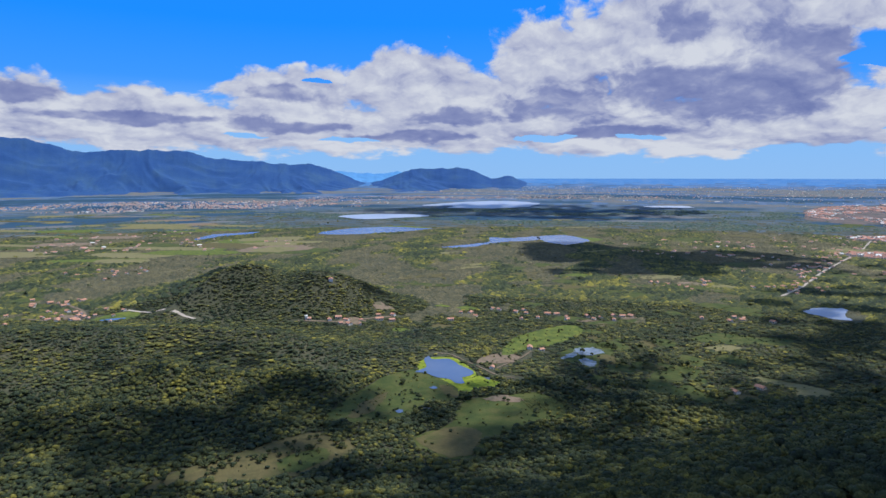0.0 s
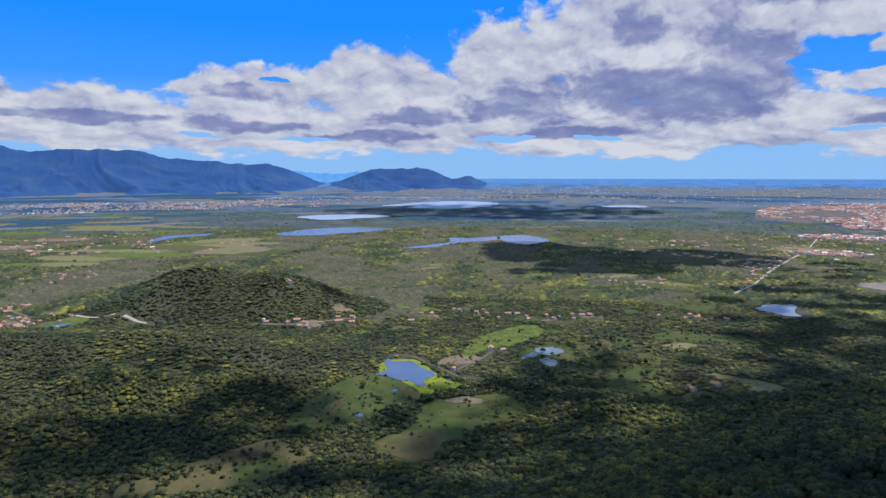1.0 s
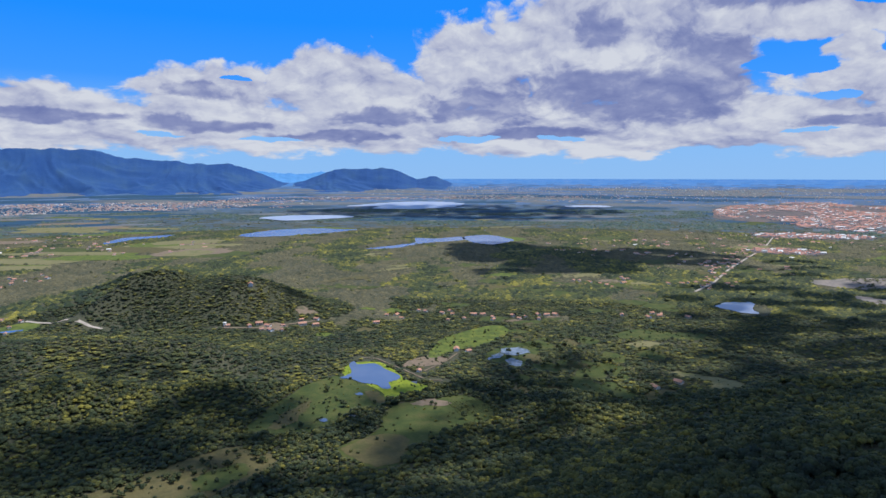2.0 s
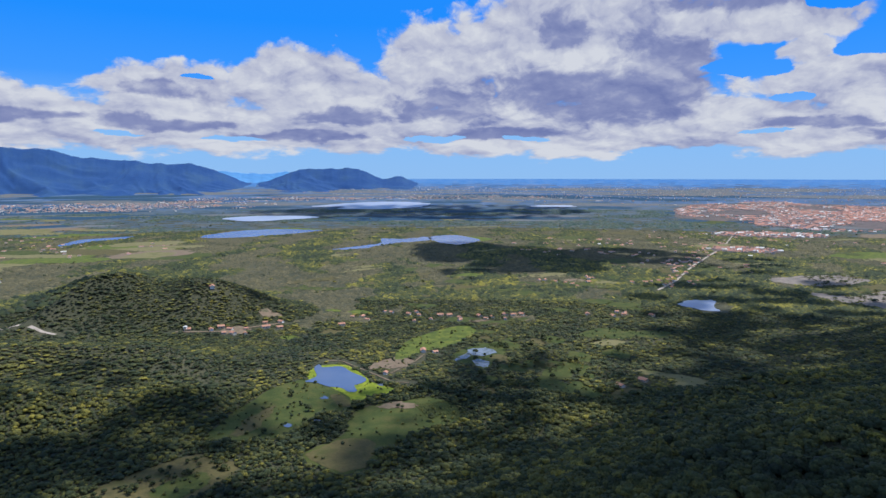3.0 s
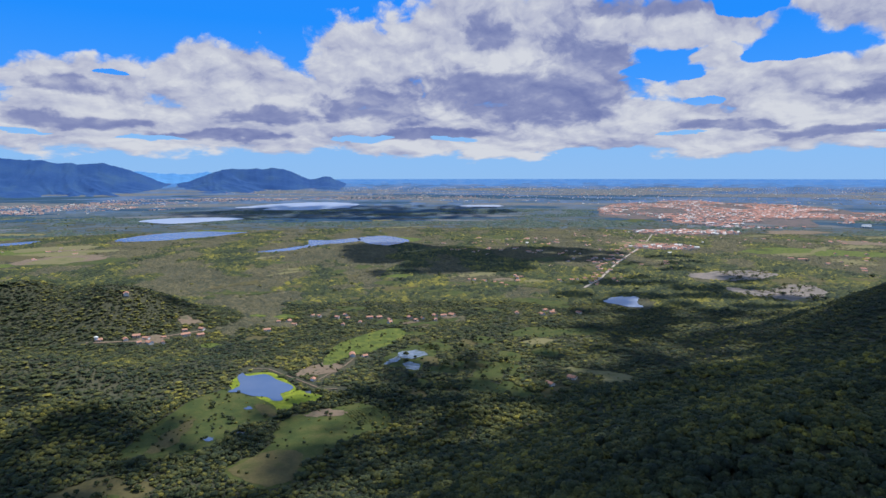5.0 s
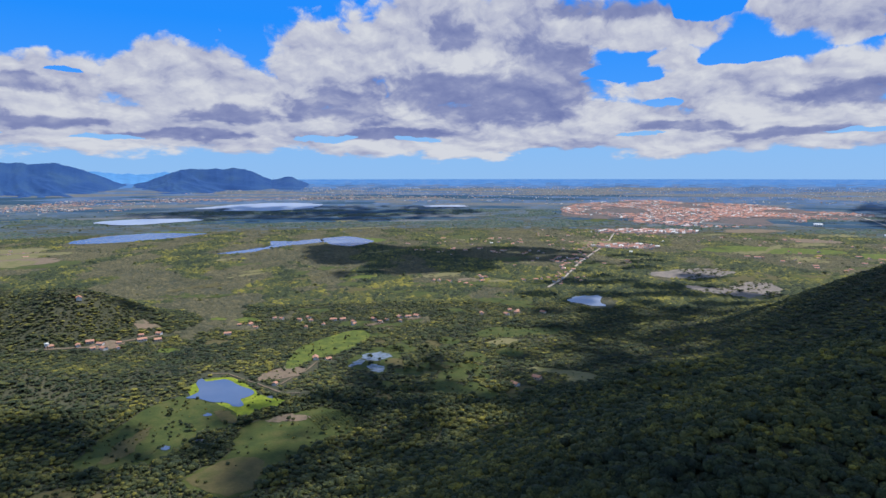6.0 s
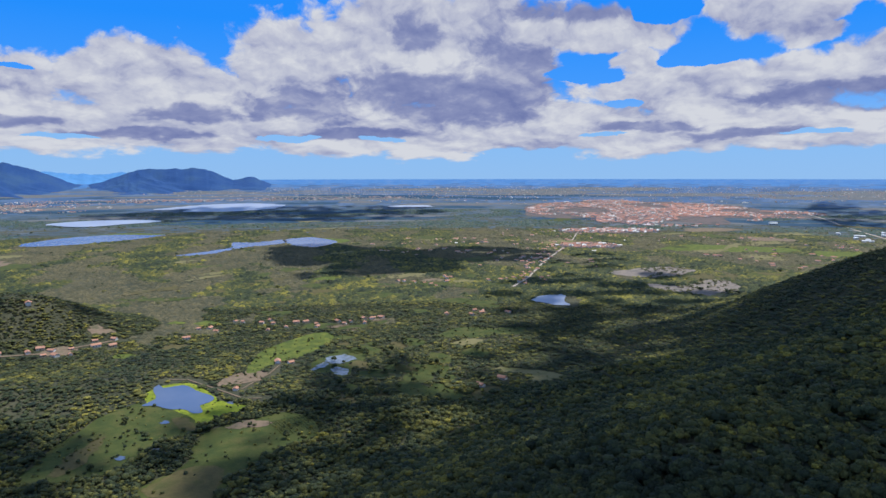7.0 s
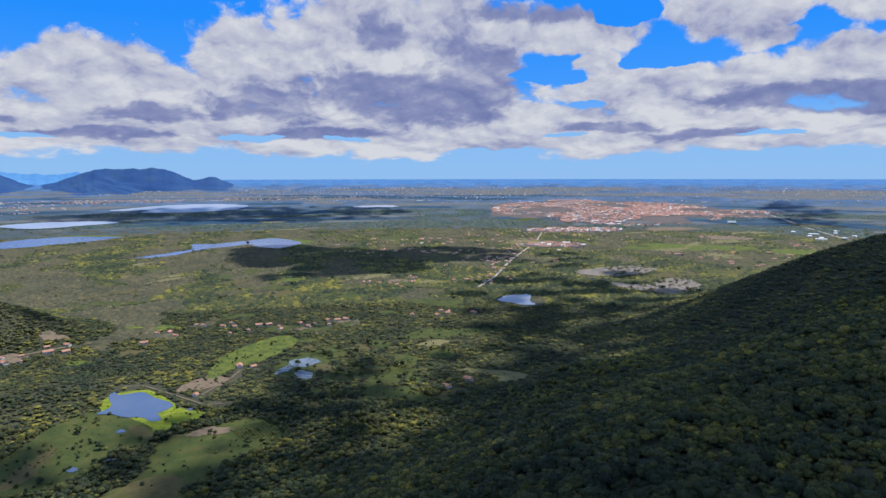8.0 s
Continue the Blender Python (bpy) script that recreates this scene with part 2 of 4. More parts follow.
def water_build(A, b):
    n = noise_at(A, 0.25, 4)
    return ramp(A, noise_at(A, 0.02, 3), (0.3, (0.09, 0.115, 0.165)), (0.7, (0.12, 0.14, 0.185))), n


M_WATER = material("pond_water", water_build, 0.08, 0.004, 0.6)

# ---- the lie of the land ----
EYE = 240.0
NEAR, FAR = 3000.0, 4880.0


def place(x, y, h=0.0):
    """Where a point of the plain stands: beyond 3 km the land is drawn in, with its height kept in line with the eye's."""
    d = math.hypot(x, y)
    if d <= NEAR:
        return x, y, h, 1.0
    k = (NEAR + (FAR - NEAR) * (1 / NEAR - 1 / d) / (1 / NEAR - 1 / 40000)) / d
    return x * k, y * k, EYE * (1 - k) + h * k, k


def mound(x, y, cx, cy, h, sx, sy, turn=0.0):
    c, s = math.cos(radians(turn)), math.sin(radians(turn))
    u, v = (x - cx) * c + (y - cy) * s, -(x - cx) * s + (y - cy) * c
    return h * np.exp(-(u / sx) ** 2 - (v / sy) ** 2)


def waves(x, y, seed):
    """Gentle unevenness made of a few sines."""
    r = np.random.RandomState(seed)
    out = 0
    for k in range(14):
        w = 40 * 1.28 ** k
        a = r.uniform(0, 2 * np.pi)
        out = out + w * 0.012 * np.sin((x * np.cos(a) + y * np.sin(a)) * 2 * np.pi / w + r.uniform(0, 6.3))
    return out


def steps(u):
    u = np.clip(u, 0, 1)
    return u * u * (3 - 2 * u)


def land(x, y):
    """Height of the ground over the plain, in metres."""
    x, y = np.asarray(x, float), np.asarray(y, float)
    s = y - 0.35 * x
    slope = 141 * steps((520 - s) / 440) + 0.35 * np.clip(40 - s, 0, 600)
    r = np.hypot((x - 1050) * 1.0, y - 250)
    spur = 0.62 * 45 * np.log1p(np.exp(np.clip((655 - r) / 45, -30, 30)))
    spur = 215 * np.tanh(spur / 215)
    big = np.maximum(slope, spur) + 10 * np.exp(-((slope - spur) / 25) ** 2) * (np.minimum(slope, spur) > 5)
    hills = (mound(x, y, -385, 1240, 72, 150, 130) + mound(x, y, -205, 1150, 47, 110, 80) + mound(x, y, -420, 800, 29, 210, 130)
             + mound(x, y, -210, 800, 20, 75, 60) + mound(x, y, -640, 820, 18, 200, 140) + mound(x, y, -90, 850, 10, 60, 50)
             + mound(x, y, -300, 680, 20, 60, 45) + mound(x, y, -180, 700, 13, 40, 40) + mound(x, y, -480, 630, 24, 85, 50) + mound(x, y, -330, 590, 16, 60, 35)
             + mound(x, y, -560, 740, 15, 60, 50) + mound(x, y, -340, 840, 14, 60, 40) + mound(x, y, 330, 560, 12, 60, 45) + mound(x, y, 200, 640, 7, 45, 40) + mound(x, y, 400, 545, 24, 140, 80, 20)
             + mound(x, y, -410, 1130, 24, 80, 26, 55) - mound(x, y, -452, 1165, 16, 80, 30, 60) - mound(x, y, -290, 1170, 12, 26, 70, 20) + mound(x, y, -240, 840, 12, 70, 30, 15))
    rough = waves(x, y, 3)
    near_hill = np.clip((big + hills) / 40, 0, 1)
    return big + hills + rough * 0.35 * near_hill


def mesh_from(name, verts, faces, mat, smooth=True, tone=None):
    me = bpy.data.meshes.new(name)
    verts = np.asarray(verts, np.float32)
    faces = np.asarray(faces, np.int32)
    n = faces.shape[1]
    me.vertices.add(len(verts)), me.loops.add(faces.size), me.polygons.add(len(faces))
    me.vertices.foreach_set("co", verts.ravel())
    me.loops.foreach_set("vertex_index", faces.ravel())
    me.polygons.foreach_set("loop_start", np.arange(0, faces.size, n, dtype=np.int32))
    me.polygons.foreach_set("use_smooth", np.full(len(faces), smooth))
    for m in mat if isinstance(mat, (list, tuple)) else [mat]:
        me.materials.append(m)
    me.update(calc_edges=True)
    if tone is not None:
        me.attributes.new("tone", "FLOAT", "POINT").data.foreach_set("value", np.broadcast_to(np.asarray(tone, np.float32), (len(verts),)).copy())
    return me


def drawn_in(x, y, h):
    d = np.hypot(x, y)
    dd = np.maximum(d, NEAR)
    k = np.where(d > NEAR, (NEAR + (FAR - NEAR) * (1 / NEAR - 1 / dd) / (1 / NEAR - 1 / 40000)) / dd, 1.0)
    return x * k, y * k, EYE * (1 - k) + h * k, k


def grid_faces(rows, cols, wrap):
    i, j = np.meshgrid(np.arange(rows - 1), np.arange(cols if wrap else cols - 1), indexing="ij")
    j2 = (j + 1) % cols
    return np.stack([i * cols + j, i * cols + j2, (i + 1) * cols + j2, (i + 1) * cols + j], -1).reshape(-1, 4)


# the ground: one sheet from under the drone to the horizon
view = np.arange(-50, 76, 0.65)
rest = np.arange(78, 308, 5.0)
bear = np.radians(np.concatenate([view, rest]))
dist = np.concatenate([[2, 30, 60], np.geomspace(90, 2980, 230), 1 / np.linspace(1 / 3000, 1 / 39000, 170)])
DD, BB = np.meshgrid(dist, bear, indexing="ij")
gx, gy = DD * np.sin(BB), DD * np.cos(BB)
gz = land(gx, gy) * np.clip((3400 - DD) / 600, 0, 1)
gx, gy, gz, _ = drawn_in(gx, gy, gz)
faces = grid_faces(len(dist), len(bear), True)
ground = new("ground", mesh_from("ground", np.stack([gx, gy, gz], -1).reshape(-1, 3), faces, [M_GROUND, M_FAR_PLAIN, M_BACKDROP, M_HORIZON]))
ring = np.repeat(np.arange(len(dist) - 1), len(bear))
# Rings farther off take bluer materials, so haze grows by colour.
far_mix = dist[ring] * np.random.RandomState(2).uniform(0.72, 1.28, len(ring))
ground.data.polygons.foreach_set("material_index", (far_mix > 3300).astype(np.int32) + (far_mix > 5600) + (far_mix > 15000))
tagged(ground, "green scrub and forest floor of a wide plain", "ground", kind="structure")

# ---- fields, ponds and clearings ----
CLEAR = []  # cx, cy, half length, half width, turn: where no forest stands


def blob(x, y, cx, cy, a, b, turn):
    c, s = math.cos(radians(turn)), math.sin(radians(turn))
    u, v = (x - cx) * c + (y - cy) * s, -(x - cx) * s + (y - cy) * c
    return np.hypot(u / a, v / b)


def patch(name, label, category, mat, cx, cy, a, b, turn=0.0, lift=0.5, wobble=0.16, square=0.0, seed=1, keep=1.05):
    """A piece of ground of its own kind, with an uneven rim, laid on the land."""
    r = np.random.RandomState(seed)
    th = np.linspace(0, 2 * np.pi, 96, endpoint=False)
    rim = np.ones(96)
    for k in range(2, 14):
        rim += wobble * r.uniform(-1, 1) / k ** 0.8 * np.cos(k * th + r.uniform(0, 6.3))
    if square:
        rim *= (1 - square) + square / np.maximum(np.abs(np.cos(th)), np.abs(np.sin(th))) * 0.92
    rad = np.linspace(0, 1, 12)[1:]
    u, v = np.outer(rad, rim * np.cos(th)) * a, np.outer(rad, rim * np.sin(th)) * b
    c, s = math.cos(radians(turn)), math.sin(radians(turn))
    x, y = np.append(u * c - v * s, 0) + cx, np.append(u * s + v * c, 0) + cy
    h = land(x, y) + min(lift, 0.35) + len(CLEAR) * 0.003
    x, y, z, _ = drawn_in(x, y, h)
    quads = grid_faces(11, 96, True)
    me = bpy.data.meshes.new(name)
    tri = [(1056, i, (i + 1) % 96) for i in range(96)]
    me.from_pydata(np.stack([x, y, z], -1).tolist(), [], [tuple(q) for q in quads[:, ::-1].tolist()] + [t for t in tri])
    me.materials.append(mat)
    for p in me.polygons:
        p.use_smooth = True
        if p.normal.z < 0:
            p.flip()
    ob = new(name, me)
    CLEAR.append((cx, cy, a * keep, b * keep, turn))
    return tagged(ob, label, category, kind="structure")


LAKES = []


PLOTS, POOLS = [], []


def plot(name, label, category, mat, corners, lift=0.5, wobble=1.5, seed=1):
    """A field or pool whose rim runs smoothly past a few corners, a little uneven."""
    r = np.random.RandomState(seed)
    P = np.array(corners, float)
    n, rim = len(P), []
    for i in range(n):
        p0, p1, p2, p3 = P[i - 1], P[i], P[(i + 1) % n], P[(i + 2) % n]
        for t in np.linspace(0, 1, 9)[:-1]:
            rim.append(0.5 * (2 * p1 + (p2 - p0) * t + (2 * p0 - 5 * p1 + 4 * p2 - p3) * t * t + (3 * p1 - p0 - 3 * p2 + p3) * t ** 3))
    rim = np.array(rim)
    m = len(rim)
    ph = r.uniform(0, 6.3, (2, 12))
    s = np.arange(m)[:, None]
    k = np.arange(2, 26, 2)[None]
    rim += wobble * np.stack([(np.sin(s * k * 6.2832 / m + ph[j][None]) / k ** 0.5).sum(1) for j in (0, 1)], -1) * 0.7
    PLOTS.append(rim)
    if category == "pond":
        POOLS.append(rim)
    c = rim.mean(0)
    rad = np.linspace(0, 1, 9)[1:]
    xy = np.concatenate([(c + (rim - c) * q) for q in rad] + [c[None]])
    x, y, z, _ = drawn_in(xy[:, 0], xy[:, 1], land(xy[:, 0], xy[:, 1]) + lift)
    me = bpy.data.meshes.new(name)
    me.from_pydata(np.stack([x, y, z], -1).tolist(), [], [tuple(q) for q in grid_faces(8, m, True).tolist()] + [(8 * m, i, (i + 1) % m) for i in range(m)])
    me.materials.append(mat)
    for p in me.polygons:
        p.use_smooth = True
        if p.normal.z < 0:
            p.flip()
    return tagged(new(name, me), label, category, kind="structure")


def pool(label, corners, lift, seed, wobble=1.2):
    return plot("water", label, "pond", M_WATER, corners, lift, wobble, seed)


# the pond in the valley, its green rim and the fields round it
plot("meadow", "bright green reed meadow round the pond", "meadow", M_REED, [(-33, 793), (-25, 813), (-9, 823), (12, 821), (32, 788), (41, 754), (65, 726), (58, 710), (35, 700), (28, 686), (16, 691), (13, 711), (-22, 763), (-31, 773)], 0.6, 1.5, 4)
pool("small blue pond with grassy banks", [(-26, 807), (-21, 825), (-15, 814), (8, 816), (21, 790), (36, 763), (30, 747), (21, 741), (23, 723), (16, 719), (6, 735), (-9, 743), (-22, 757), (-35, 762), (-22, 779)], 0.9, 5, 1.0)
plot("meadow", "wet green pasture below the pond", "pasture", M_MEADOW, [(-118, 617), (-95, 692), (-55, 763), (-17, 763), (20, 705), (12, 667), (-15, 662), (-30, 628), (-55, 605), (-93, 602)], 0.35, 2.5, 6)
plot("field", "tan dry strip in a wet pasture", "field", M_DRY, [(-96, 620), (-82, 664), (-62, 690), (-66, 660), (-80, 622)], 0.6, 2.5, 61)
plot("field", "brown trodden strip in a wet pasture", "field", M_DRY, [(-6, 712), (10, 706), (16, 676), (6, 678)], 0.65, 1.5, 62)
for i, q in enumerate([(-12, 705), (-18, 639), (-46, 633), (52, 739)]):
    pool("little pool in wet grass", [(q[0] - 4, q[1]), (q[0], q[1] + 5), (q[0] + 4, q[1] + 1), (q[0] + 1, q[1] - 5)], 0.8, 70 + i, 1.0)
plot("field", "green field with planted rows", "field", M_MEADOW, [(23, 662), (88, 689), (105, 689), (125, 658), (118, 617), (82, 598), (45, 567), (28, 537), (4, 523), (-25, 555), (-23, 573), (5, 599)], 0.35, 2.0, 7)
plot("field", "olive brown end of a green field", "field", M_DRY, [(28, 540), (4, 526), (-23, 556), (-20, 572), (8, 592), (34, 580)], 0.6, 2.0, 8)
plot("field", "bare tan soil in a green field", "field", M_SOIL, [(42, 672), (66, 680), (84, 668), (72, 660), (50, 664)], 0.6, 2.0, 81)
plot("field", "dry grassy clearing with scattered bushes", "clearing", M_DRY, [(-229, 467), (-215, 501), (-190, 520), (-169, 544), (-142, 566), (-119, 581), (-99, 566), (-80, 553), (-93, 520), (-121, 490), (-164, 483), (-193, 483)], 0.4, 2.0, 9)
plot("field", "green grass at the end of a dry clearing", "field", M_MEADOW, [(-140, 520), (-112, 545), (-98, 532), (-112, 506), (-130, 500)], 0.65, 2.0, 91)
plot("field", "bright green pasture by the village", "pasture", M_LIME, [(79, 849), (106, 933), (189, 1007), (217, 994), (204, 944), (154, 889), (115, 869), (88, 840)], 0.5, 2.0, 10)
plot("field", "brown bare field beside the farm", "field", M_SOIL, [(40, 804), (59, 835), (87, 849), (100, 830), (87, 804)], 0.5, 2.0, 11)
plot("marsh", "green marsh with shallow water", "marsh", M_MEADOW, [(148, 826), (186, 884), (230, 880), (228, 845), (200, 806), (186, 780), (172, 800)], 0.35, 2.5, 12)
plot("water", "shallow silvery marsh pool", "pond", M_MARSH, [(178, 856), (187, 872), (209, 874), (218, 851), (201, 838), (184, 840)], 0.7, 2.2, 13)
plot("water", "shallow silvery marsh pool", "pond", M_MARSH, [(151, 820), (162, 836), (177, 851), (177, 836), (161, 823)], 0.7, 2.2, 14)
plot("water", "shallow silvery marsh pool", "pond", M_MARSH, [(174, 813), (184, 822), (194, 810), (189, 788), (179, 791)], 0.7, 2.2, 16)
plot("field", "tan clearing with dry grass", "clearing", M_PALE, [(371, 745), (394, 725), (413, 702), (423, 674), (404, 661), (380, 667), (387, 699), (366, 725)], 0.5, 2.0, 15)
plot("field", "tan clearing beside a farmhouse", "clearing", M_DRY, [(303, 671), (334, 678), (331, 661), (302, 659)], 0.5, 1.5, 17)
# This pond's white stands for reflected cloud, painted as base colour.
plot("water", "white pond in dense woods with painted sky reflection", "pond", M_LAKE, [(628, 1105), (650, 1128), (672, 1141), (722, 1136), (701, 1103), (682, 1072), (672, 1040), (648, 1050), (640, 1075)], 0.8, 1.2, 18)
pool("small blue village pond", [(-560, 1020), (-552, 1034), (-524, 1042), (-530, 1026)], 0.8, 19)
plot("meadow", "green village meadow by a pond", "meadow", M_LIME, [(-575, 1030), (-560, 1075), (-520, 1080), (-505, 1050), (-530, 1018)], 0.4, 2.0, 20)
rr = random.Random(8)
for i in range(34):
    b, d = rr.uniform(13, 25), rr.uniform(700, 960)
    x, y, q = d * math.sin(radians(b)), d * math.cos(radians(b)), rr.uniform(8, 20)
    plot("field", "small grassy clearing among trees", "clearing", rr.choice((M_DRY, M_MEADOW, M_MEADOW)), [(x - q, y), (x, y + q * rr.uniform(1.0, 2.4)), (x + q, y + 3), (x + 2, y - q * 1.3)], 0.4, 2.0, 300 + i)
for i in range(40):
    b, d = rr.uniform(-36, 27), rr.uniform(930, 1500)
    x, y, q = d * math.sin(radians(b)), d * math.cos(radians(b)), rr.uniform(10, 30)
    if land(x, y) < 4:
        plot("field", "small sunny clearing on the plain", "clearing", rr.choice((M_DRY, M_MEADOW, M_MEADOW, M_LIME)), [(x - q, y), (x - 3, y + q * rr.uniform(0.5, 1.5)), (x + q * 1.3, y + 3), (x + 2, y - q * 0.8)], 0.5, 3.0, 400 + i)
for x, y, q, mat in ((412, 920, 52, M_MEADOW), (470, 905, 36, M_MEADOW), (392, 870, 26, M_PALE), (320, 1520, 45, M_LIME), (250, 1010, 26, M_SOIL), (235, 1040, 30, M_SOIL), (310, 1058, 22, M_SOIL), (-150, 1020, 40, M_SOIL),
                     (-105, 1090, 30, M_SOIL), (-630, 1060, 45, M_SOIL), (-600, 1120, 28, M_SOIL), (540, 1405, 50, M_SOIL), (590, 1435, 26, M_SOIL)):
    q *= 0.6 if mat == M_SOIL else 1.0
    plot("field", "sunlit clearing near houses", "clearing", mat, [(x - q, y - 2), (x - 4, y + q * 0.7), (x + q, y + 5), (x + 4, y - q * 0.6)], 0.5, 4.0, int(x + y))
# the far lakes
def lake(label, corners, seed, wobble=6.0, mat=M_BLUE_LAKE):
    P = np.array(corners, float)
    c, h = P.mean(0), (P.max(0) - P.min(0)) / 2
    LAKES.append((c[0], c[1], h[0], h[1], 0.0))
    return plot("water", label, "lake", mat, corners, 1.0 if c[1] < 3000 else 3.4, wobble, seed)


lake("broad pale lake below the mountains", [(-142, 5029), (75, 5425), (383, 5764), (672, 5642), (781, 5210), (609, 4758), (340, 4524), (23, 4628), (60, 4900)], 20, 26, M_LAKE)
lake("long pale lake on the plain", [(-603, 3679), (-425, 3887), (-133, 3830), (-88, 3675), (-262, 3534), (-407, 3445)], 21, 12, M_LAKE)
lake("grey blue lake with a green shore", [(-518, 2643), (-415, 2865), (-246, 2957), (-113, 2894), (-49, 2863), (-199, 2667), (-418, 2567)], 22)
plot("meadow", "lime green lake shore", "meadow", M_LIME, [(-293, 2950), (-198, 3023), (-50, 2893), (-98, 2794), (-173, 2854)], 0.8, 5.0, 23)
lake("narrow arm of a blue lake", [(-9, 2122), (88, 2208), (163, 2302), (180, 2448), (265, 2430), (353, 2492), (345, 2361), (211, 2263), (85, 2121)], 24)
lake("blue lake among the woods", [(375, 2492), (482, 2538), (533, 2320), (416, 2189), (359, 2321)], 25)
plot("meadow", "lime green lake shore", "meadow", M_LIME, [(505, 2491), (595, 2381), (524, 2281), (530, 2360)], 0.8, 4.0, 26)
lake("narrow blue lake at the left farms", [(-928, 2410), (-928, 2570), (-850, 2645), (-771, 2697), (-780, 2569), (-858, 2499), (-900, 2347)], 27)
lake("little grey lake beside the town", [(2097, 2718), (2215, 2751), (2149, 2604), (2026, 2582)], 28)
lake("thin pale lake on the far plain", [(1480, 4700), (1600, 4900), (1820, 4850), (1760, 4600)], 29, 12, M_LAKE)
# woods and pale farmland of the distance, with haze put into their colours
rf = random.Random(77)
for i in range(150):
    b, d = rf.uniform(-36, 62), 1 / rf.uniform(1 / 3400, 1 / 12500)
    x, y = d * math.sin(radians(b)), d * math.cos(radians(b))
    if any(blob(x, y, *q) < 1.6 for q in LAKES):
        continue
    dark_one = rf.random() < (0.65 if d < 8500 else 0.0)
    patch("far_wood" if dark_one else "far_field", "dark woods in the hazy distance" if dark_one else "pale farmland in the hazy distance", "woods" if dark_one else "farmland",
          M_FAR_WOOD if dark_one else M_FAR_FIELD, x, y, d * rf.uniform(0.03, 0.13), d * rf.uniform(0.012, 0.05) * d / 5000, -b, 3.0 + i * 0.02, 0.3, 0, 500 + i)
# fields of the open plain
r = random.Random(5)
for i in range(72):
    b, d = r.uniform(-35, -13), 1 / r.uniform(1 / 1950, 1 / 4400)
    x, y = d * math.sin(radians(b)), d * math.cos(radians(b))
    if any(blob(x, y, *q) < 1.9 for q in LAKES):
        continue
    patch("field", "pale farm field on the open plain", "field", r.choice([M_DRY, M_MEADOW, M_PALE, M_PALE, M_PALE, M_LIME, M_SOIL]), x, y,
          r.uniform(40, 170), r.uniform(25, 90), r.uniform(-20, 20), 0.5, 0.2, 0.5, 40 + i, 1.0)
for i in range(95):
    b, d = r.uniform(-4, 62), 1 / r.uniform(1 / 1350, 1 / 3600)
    x, y = d * math.sin(radians(b)), d * math.cos(radians(b))
    if math.hypot(x - 670, y - 1090) < 260 or any(blob(x, y, *q) < 2.0 for q in LAKES):
        continue
    patch("field", "green and tan scrubby farm field", "field", r.choice([M_DRY, M_MEADOW, M_PALE, M_PALE, M_MEADOW]), x, y,
          r.uniform(20, 95) * d / 2000, r.uniform(15, 60) * d / 2000, r.uniform(-40, 40), 0.35, 0.6, 0.3, 190 + i, 0.55)
# quarry and cleared land
plot("quarry", "pale grey quarry floor", "quarry", M_ROCK, [(973, 1322), (1040, 1362), (1110, 1380), (1199, 1365), (1207, 1292), (1066, 1237)], 0.6, 9.0, 150)
plot("quarry", "tan quarry floor with rubble", "quarry", M_ROCK, [(959, 1180), (940, 1094), (955, 1043), (966, 977), (1043, 1000), (1148, 1106), (1126, 1170), (1018, 1130)], 0.6, 8.0, 151)
plot("field", "orange cleared building land", "cleared land", M_SOIL, [(2010, 2170), (2130, 2120), (2290, 2160), (2250, 2260), (2100, 2290)], 0.6, 12.0, 152)
plot("field", "orange cleared building land", "cleared land", M_SOIL, [(1960, 1790), (2050, 1700), (2120, 1760), (2040, 1880)], 0.6, 9.0, 157)
plot("field", "yellow green sunny pasture", "pasture", M_LIME, [(1440, 1700), (1560, 1560), (1780, 1480), (1840, 1560), (1640, 1760)], 0.6, 14.0, 158)
plot("field", "yellow green sunny pasture", "pasture", M_LIME, [(1760, 1340), (1880, 1290), (1960, 1380), (1840, 1460)], 0.6, 12.0, 159)
patch("town_ground", "reddish town ground between roofs", "town", M_CITY_SOIL, 3000, 3750, 700, 1500, -36, 0.5, 0.4, 0, 153)
patch("town_ground", "reddish ground at the edge of a town", "town", M_CITY_SOIL, 3250, 3150, 450, 520, -36, 0.5, 0.4, 0, 156)
patch("town_ground", "reddish ground of a small town", "town", M_CITY_SOIL, 1720, 2330, 220, 110, -20, 1.0, 0.2, 0, 154)
patch("town_ground", "reddish ground of a hamlet", "town", M_CITY_SOIL, 1290, 1870, 110, 70, -30, 1.0, 0.2, 0, 155)


